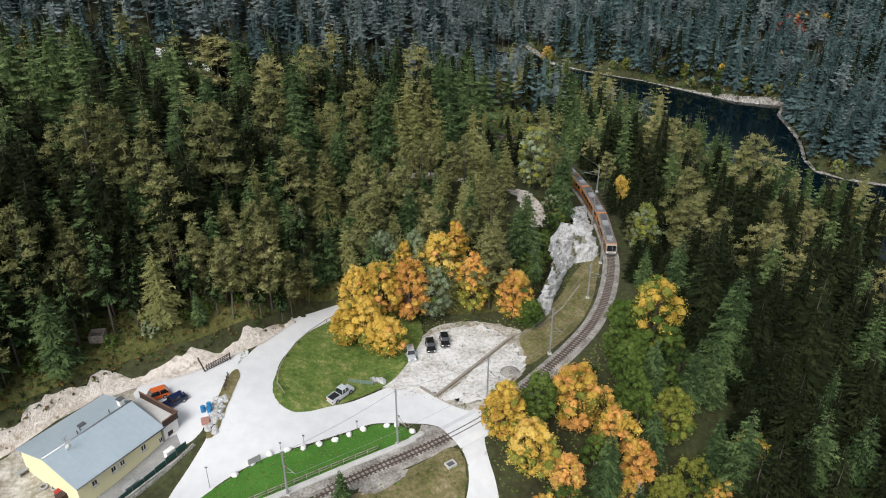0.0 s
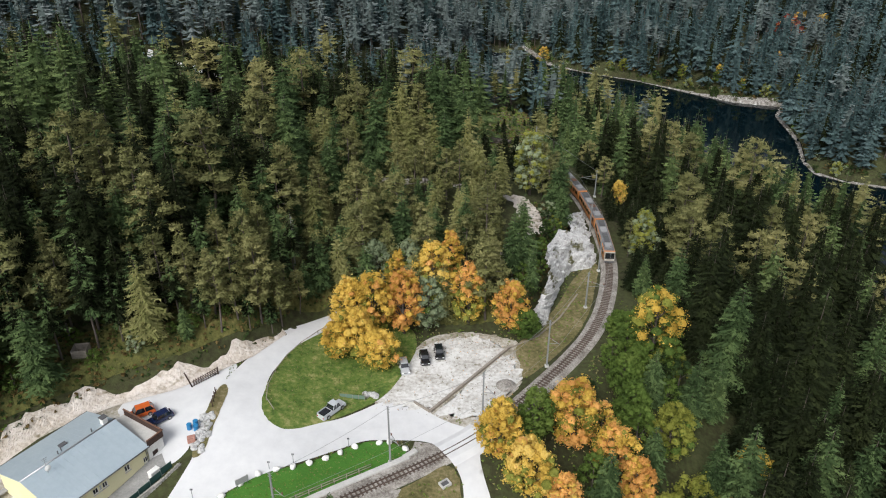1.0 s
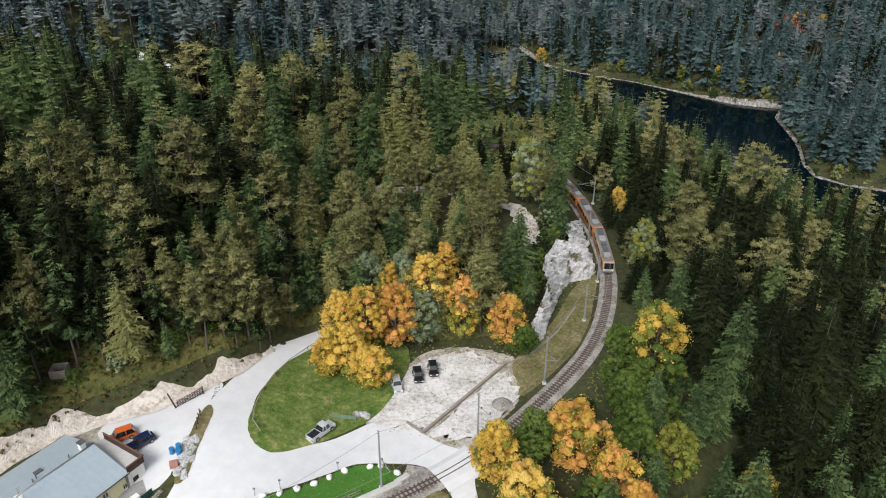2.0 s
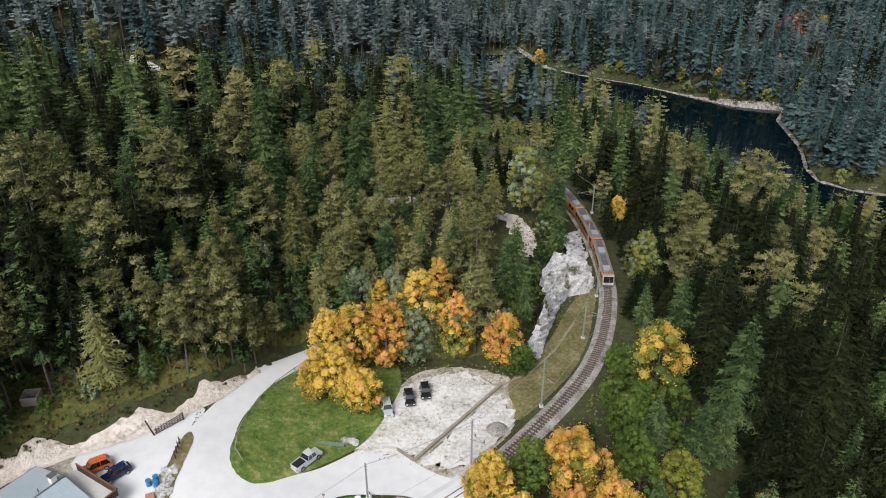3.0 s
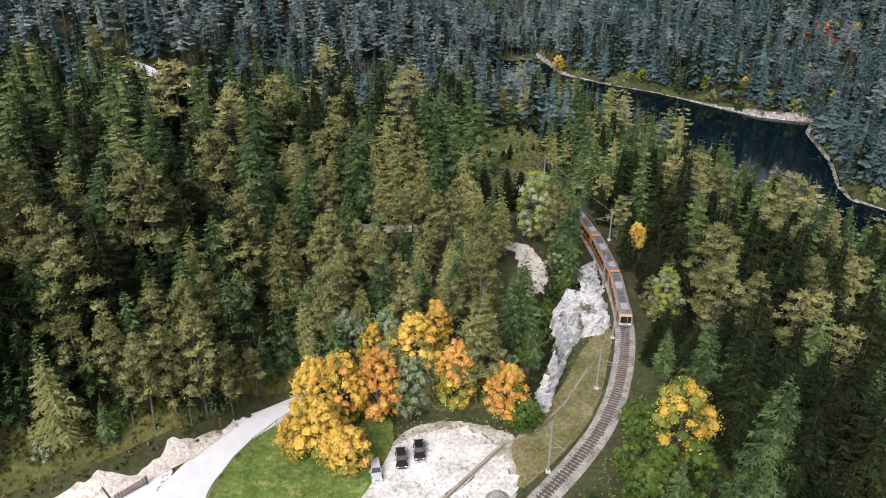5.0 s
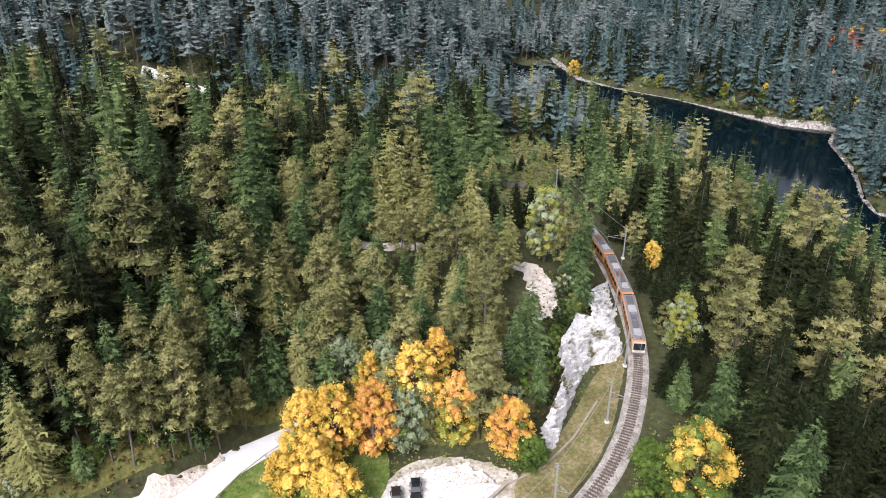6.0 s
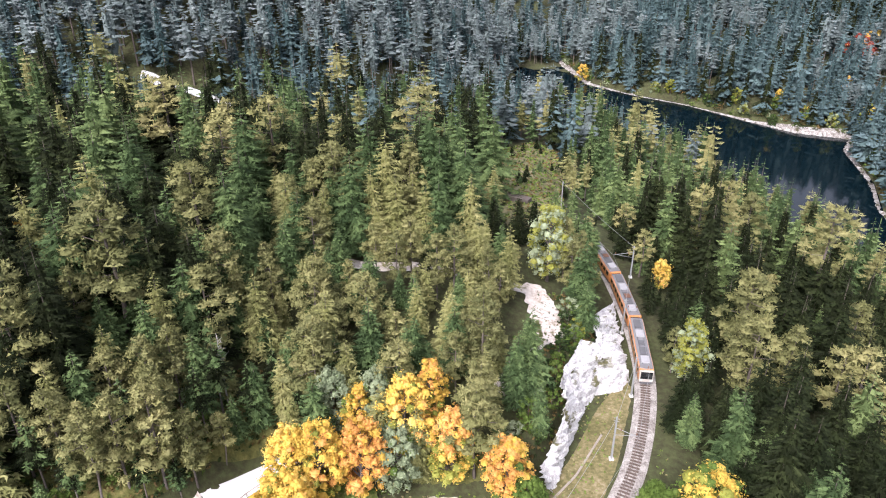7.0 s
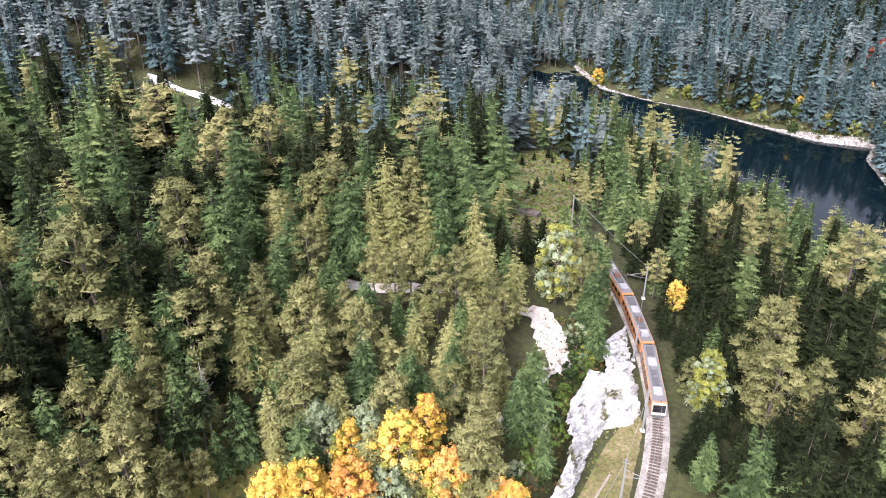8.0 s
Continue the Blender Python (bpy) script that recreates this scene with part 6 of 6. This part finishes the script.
platform = thing("platform_edge", Matrix(), "pale concrete platform edge along the railway", "platform", kind="structure")
carried("kerb", beside(2.55, 66, 88.2), [(-0.5, -0.3), (-0.5, 0.42), (0.5, 0.42), (0.5, -0.3)], M_CONC, platform)
boxed("concrete_slab", (-4.2, 88.5, 0.25), (2.4, 0.9, 0.4), M_CONC, platform, turn=40)
railing = thing("railing", Matrix(), "weathered grey timber railing beside the platform", "railing")
RP = beside(3.5, 66, 86.4, 2.0)
for (x, y), (x2, y2) in zip(RP, RP[1:]):
    z, z2 = ground_at(x, y), ground_at(x2, y2)
    rodded("rail_post", (x, y, z - 0.2), (x, y, z + 1.1), 0.08, M_WOOD, railing)
    for up in (0.55, 1.02):
        rodded("rail_bar", (x, y, z + up), (x2, y2, z2 + up), 0.06, M_WOOD, railing)
edging = thing("edging_wall", Matrix(), "low timber and concrete edging wall round the parking lot", "wall", kind="structure")
carried("timber_edge", [(-1.2, 98.4), (6.0, 107.2), (13.8, 116.8)], [(-0.22, -0.3), (-0.22, 0.55), (0.22, 0.55), (0.22, -0.3)], M_WOOD, edging)
carried("timber_edge", [(-1.2, 98.4), (-4.0, 101.0)], [(-0.18, -0.3), (-0.18, 0.4), (0.18, 0.4), (0.18, -0.3)], M_WOOD, edging)
carried("concrete_edge", [(-4.0, 101.0), (-6.3, 101.3)], [(-0.25, -0.3), (-0.25, 0.4), (0.25, 0.4), (0.25, -0.3)], M_CONC, edging)
carried("cable_trough", [(13.9, 116.8), (19.5, 120.5), (25, 127.5), (30.2, 137.0)], [(-0.16, -0.2), (-0.16, 0.2), (0.16, 0.2), (0.16, -0.2)], M_WOOD, edging)
bm = bmesh.new()
bmesh.ops.create_cone(bm, cap_ends=True, segments=28, radius1=1.9, radius2=1.1, depth=0.35)
for v in bm.verts:
    v.co *= 1 + 0.08 * noise.noise(v.co * 1.5)
heap = thing("gravel_heap", Matrix.Translation((12.2, 105.4, 0.25)), "flat round heap of grey gravel", "gravel heap")
part("gravel", bm, M_BALLAST, heap)
frame_box = thing("drain_frame", pose(1.2, 82.4, 0.2, 0, 0, 35), "pale concrete drain frame in the grass", "drain")
for c, s in (((0, 0.55, 0), (1.6, 0.14, 0.5)), ((0, -0.55, 0), (1.6, 0.14, 0.5)), ((0.73, 0, 0), (0.14, 0.96, 0.5)), ((-0.73, 0, 0), (0.14, 0.96, 0.5))):
    boxed("frame_side", c, s, M_CONC, frame_box)
boxed("grate", (0, 0, -0.05), (1.3, 0.94, 0.06), M_DGREY, frame_box)

white_stones = [boulder("white_stone", (0.55, 0.45, 0.42), 40 + k, M_WHITE) for k in range(4)]
for k, (x, y) in enumerate([(-31.0, 79.0), (-28.8, 81.2), (-26.6, 83.1), (-24.1, 84.2), (-21.8, 84.9), (-19.5, 85.9), (-17.2, 87.1), (-15.1, 88.5), (-13, 90.0), (-9.2, 90.9), (-7.6, 91.2), (-5, 89.6)]):
    o = new("boulder", white_stones[k % 4])
    o.matrix_basis = Matrix.Translation((x, y, ground_at(x, y) + 0.35)) @ Matrix.Rotation(k * 1.1, 4, "Z")
    tagged(o, "whitewashed boulder marking the edge of the grass", "boulder", "white boulders")

sign = thing("notice_board", pose(-28.4, 81.0, ground_at(-28.4, 81), 0, 0, 38), "grey notice board on two posts beside the road", "sign")
boxed("board", (0, 0, 1.3), (2.0, 0.08, 1.0), M_LGREY, sign)
for s in (-0.8, 0.8):
    rodded("post", (s, 0, -0.2), (s, 0, 1.9), 0.05, M_GALV, sign)
for x, y, t in ((-34.0, 76.6, 4.2), (-14.0, 90.2, 1.8), (-21.8, 85.6, 2.2), (-25.2, 84.3, 1.6)):
    o = thing("sign_post" if t < 3 else "street_lamp", pose(x, y, ground_at(x, y)), "thin grey metal post beside the gravel road", "post")
    rodded("pole", (0, 0, -0.3), (0, 0, t), 0.05, M_GALV, o)
    boxed("head", (0, 0.05, t - 0.15), (0.35, 0.06 if t < 3 else 0.2, 0.3 if t < 3 else 0.12), M_DGREY, o)

# ---- yard ----
gate = thing("timber_gate", pose(-40.9, 100.2, ground_at(-40.9, 99.6), 0, 0, 46), "open timber barrier with many bars beside the road", "gate")
for up in (0.25, 0.6, 0.95, 1.3):
    rodded("gate_rail", (0, 0, up * 0.75 + 0.1), (4.6, 0, up + 0.1), 0.06, M_BROWN, gate)
for k in range(11):
    boxed("gate_bar", (0.2 + k * 0.44, 0, 0.8), (0.09, 0.06, 1.35), M_BROWN, gate)
rodded("gate_post", (-0.1, 0, -0.3), (-0.9, 0.4, 3.2), 0.13, M_BROWN, gate)
rodded("gate_post", (4.7, 0, -0.3), (4.7, 0, 1.6), 0.10, M_BROWN, gate)

tub = thing("timber_box", pose(-58.6, 101.2, ground_at(-58.6, 101.2), 0, 0, 8), "open grey plank box at the forest edge", "wooden box")
for c, s in (((0, -1.1, 0.8), (2.4, 0.1, 1.9)), ((0, 1.1, 0.8), (2.4, 0.1, 1.9)), ((-1.15, 0, 0.8), (0.1, 2.1, 1.9)), ((1.15, 0, 0.8), (0.1, 2.1, 1.9))):
    for k in range(4):
        boxed("plank", (c[0], c[1], 0.1 + k * 0.46), (s[0], s[1], 0.43), M_WOOD, tub)
boxed("base", (0, 0, 0.1), (2.2, 2.1, 0.1), M_WOOD, tub)

for k, (x, y) in enumerate(((-38.7, 90.6), (-37.9, 91.3), (-37.6, 90.4))):
    z = ground_at(x, y) + 0.1
    o = thing("barrel", pose(x, y, z), "blue plastic barrel in the yard", "barrel", "blue barrels")
    part("drum", rod(bmesh.new(), (0, 0, 0), (0, 0, 1.0), 0.38, 16), M_BLUE, o)
    for up in (0.05, 0.5, 0.95):
        part("hoop", rod(bmesh.new(), (0, 0, up - 0.03), (0, 0, up + 0.03), 0.405, 16), M_BLUE, o)
o = thing("brick_stack", pose(-37.8, 88.4, ground_at(-37.8, 88.4), 0, 0, 20), "stack of reddish bricks on a pallet", "bricks")
for i in range(3):
    for j in range(3):
        for k in range(3):
            boxed("brick", (i * 0.4 - 0.4, j * 0.35 - 0.35, 0.2 + k * 0.26), (0.38, 0.33, 0.24), M_BRICKY, o)
rub = [boulder("slab", (0.6, 0.45, 0.22), 60 + k, M_ROCK) for k in range(4)]
for k in range(34):
    x, y = -36.4 + rng2.uniform(-0.9, 0.9), 86.5 + rng2.uniform(0, 8.0)
    o = new("rubble_slab", rub[k % 4])
    o.matrix_basis = Matrix.Translation((x, y, ground_at(x, y) + 0.2)) @ Matrix.Rotation(rng2.uniform(0, 6), 4, "Z") @ Matrix.Diagonal((1, 1, rng2.uniform(0.7, 1.5), 1))
    tagged(o, "pale broken stone slab in a heap by the yard", "stone slab", "rubble heap")
sheet("yard_verge", rounded([(-37.3, 85), (-35.3, 86), (-35, 94), (-34.6, 100), (-36.4, 101.4), (-37.2, 94)], True), M_MEADOW, "weedy strip between yard and road", "verge", 0.6, 0.16, 0.1)
post = thing("dark_post", pose(-36.6, 98.2, ground_at(-36.6, 98.2)), "dark timber fence end at the yard corner", "post")
for k in range(4):
    rodded("stake", (0.1 * k, -1.0 * k, -0.2), (0.1 * k, -1.0 * k, 1.5), 0.09, M_BROWN, post)
boxed("rail", (0.15, -1.5, 1.0), (0.08, 3.4, 0.16), M_BROWN, post)

TYRE_AT = [(-58.2, 76.6), (-57.0, 78.2), (-56.4, 76.4)]
for k, (x, y) in enumerate(TYRE_AT):
    bm = bmesh.new()
    seg = 18
    ring = []
    for i in range(seg):
        a = i * 2 * math.pi / seg
        ring.append([bm.verts.new(((0.5 + 0.16 * math.cos(b)) * math.cos(a), (0.5 + 0.16 * math.cos(b)) * math.sin(a), 0.16 * math.sin(b))) for b in [j * math.pi / 3 for j in range(6)]])
    for i in range(seg):
        for j in range(6):
            bm.faces.new([ring[i][j], ring[(i + 1) % seg][j], ring[(i + 1) % seg][(j + 1) % 6], ring[i][(j + 1) % 6]])
    o = thing("tyre", pose(x, y, ground_at(x, y) + 0.3), "pale old tyre lying on the terrace", "tyre", "old tyres")
    part("ring", bm, M_LGREY, o, soft=True)
for x, y, w, d, h, mt, nm, lab in ((-55.2, 75.3, 1.2, 0.9, 0.9, M_RED_L, "crate", "red and yellow plastic crate on the terrace"), (-54.4, 74.5, 1.6, 1.2, 1.0, M_BROWN, "storage_box", "dark brown storage box by the house wall"), (-62.2, 79.4, 2.2, 0.9, 0.7, M_LGREY, "garden_bench", "pale grey garden table and bench"), (-41.6, 82.4, 1.6, 0.9, 1.2, M_WHITE, "white_cabinet", "white cabinet standing on the terrace"), (-45.6, 76.5, 2.0, 1.0, 0.8, M_LGREY, "garden_table", "grey garden table on the terrace")):
    o = thing(nm, pose(x, y, ground_at(x, y) + 0.12, 0, 0, 58), lab, nm.replace("_", " "))
    boxed("top", (0, 0, h - 0.08), (w, d, 0.12), mt, o, bevel=0.02)
    for sx in (-1, 1):
        boxed("side", (sx * (w / 2 - 0.06), 0, h / 2 - 0.08), (0.1, d * 0.9, h - 0.16), mt, o)
    if nm in ("crate", "storage_box", "white_cabinet"):
        boxed("front", (0, -d / 2 + 0.05, h / 2 - 0.08), (w - 0.24, 0.06, h - 0.18), M_WHITE if nm == "white_cabinet" else mt, o)
        boxed("back", (0, d / 2 - 0.05, h / 2 - 0.08), (w - 0.24, 0.06, h - 0.18), mt, o)

# ---- lawn edge and bank details ----
net = thing("wire_net", pose(-14.6, 101.6, ground_at(-14.6, 101.6), 0, 0, -8), "green netting fence at the edge of the lawn", "netting")
for k in range(5):
    rodded("stake", (-2.2 + k * 1.1, 0, -0.2), (-2.2 + k * 1.1, 0, 1.1), 0.04, M_WOOD, net)
boxed("mesh_panel", (0, 0.0, 0.6), (4.4, 0.03, 0.8), plain("grey_green_net", (0.13, 0.20, 0.15), 0.8), net)
pile = [boulder("pale_rock", (0.55, 0.5, 0.4), 80 + k, M_ROCK) for k in range(3)]
for k in range(9):
    x, y = -11.6 + rng2.uniform(-1.2, 1.2), 102.6 + rng2.uniform(-0.6, 0.6)
    o = new("pale_rock", pile[k % 3])
    o.matrix_basis = Matrix.Translation((x, y, ground_at(x, y) + 0.3)) @ Matrix.Rotation(k, 4, "Z")
    tagged(o, "pale rough rock in a pile by the road", "rock", "rock pile")
guard = thing("road_guard", Matrix(), "pale timber guard rail along the lawn edge", "guard rail")
GP = [(-20.4, 123.2), (-23, 119), (-25.4, 114.5), (-27.2, 110), (-28.3, 105.5), (-28.7, 101.5), (-28.3, 98), (-26.6, 95.6)]
for (x, y), (x2, y2) in zip(GP, GP[1:]):
    z, z2 = ground_at(x, y) + 0.1, ground_at(x2, y2) + 0.1
    rodded("guard_post", (x, y, z - 0.3), (x, y, z + 0.7), 0.08, M_WOOD, guard)
    rodded("guard_bar", (x, y, z + 0.6), (x2, y2, z2 + 0.6), 0.07, M_WOOD, guard)
barn = thing("log_stack", pose(19.5, 220, ground_at(19.5, 220), 0, 0, -30), "stack of brown logs in the clearing", "timber stack")
for j in range(4):
    for k in range(5):
        boxed("beam", (0, k * 0.5 - 1.0, 0.2 + j * 0.4), (6.5, 0.42, 0.36), M_BARK, barn)
rock_face("east_outcrop", [(50.2, 153.5, -3.4), (50.8, 158, -3.0), (49.8, 164, -2.4)], [(47.0, 154.5, -0.6), (47.0, 159, 0.2), (47, 163, -0.8)], M_ROCK, "grey rock outcrop east of the railway", 1.2, 24, 12, 0.5, 9)

for k in range(16):
    x, y = rng2.uniform(16, 36), rng2.uniform(225, 300)
    plant("young_spruce", near_mesh[(3, 0, 3)[k % 3]][k % 2], x, y, rng2.uniform(0.10, 0.26), k * 50, "small dark young spruce in the clearing", "tree", "clearing saplings", 1.3)
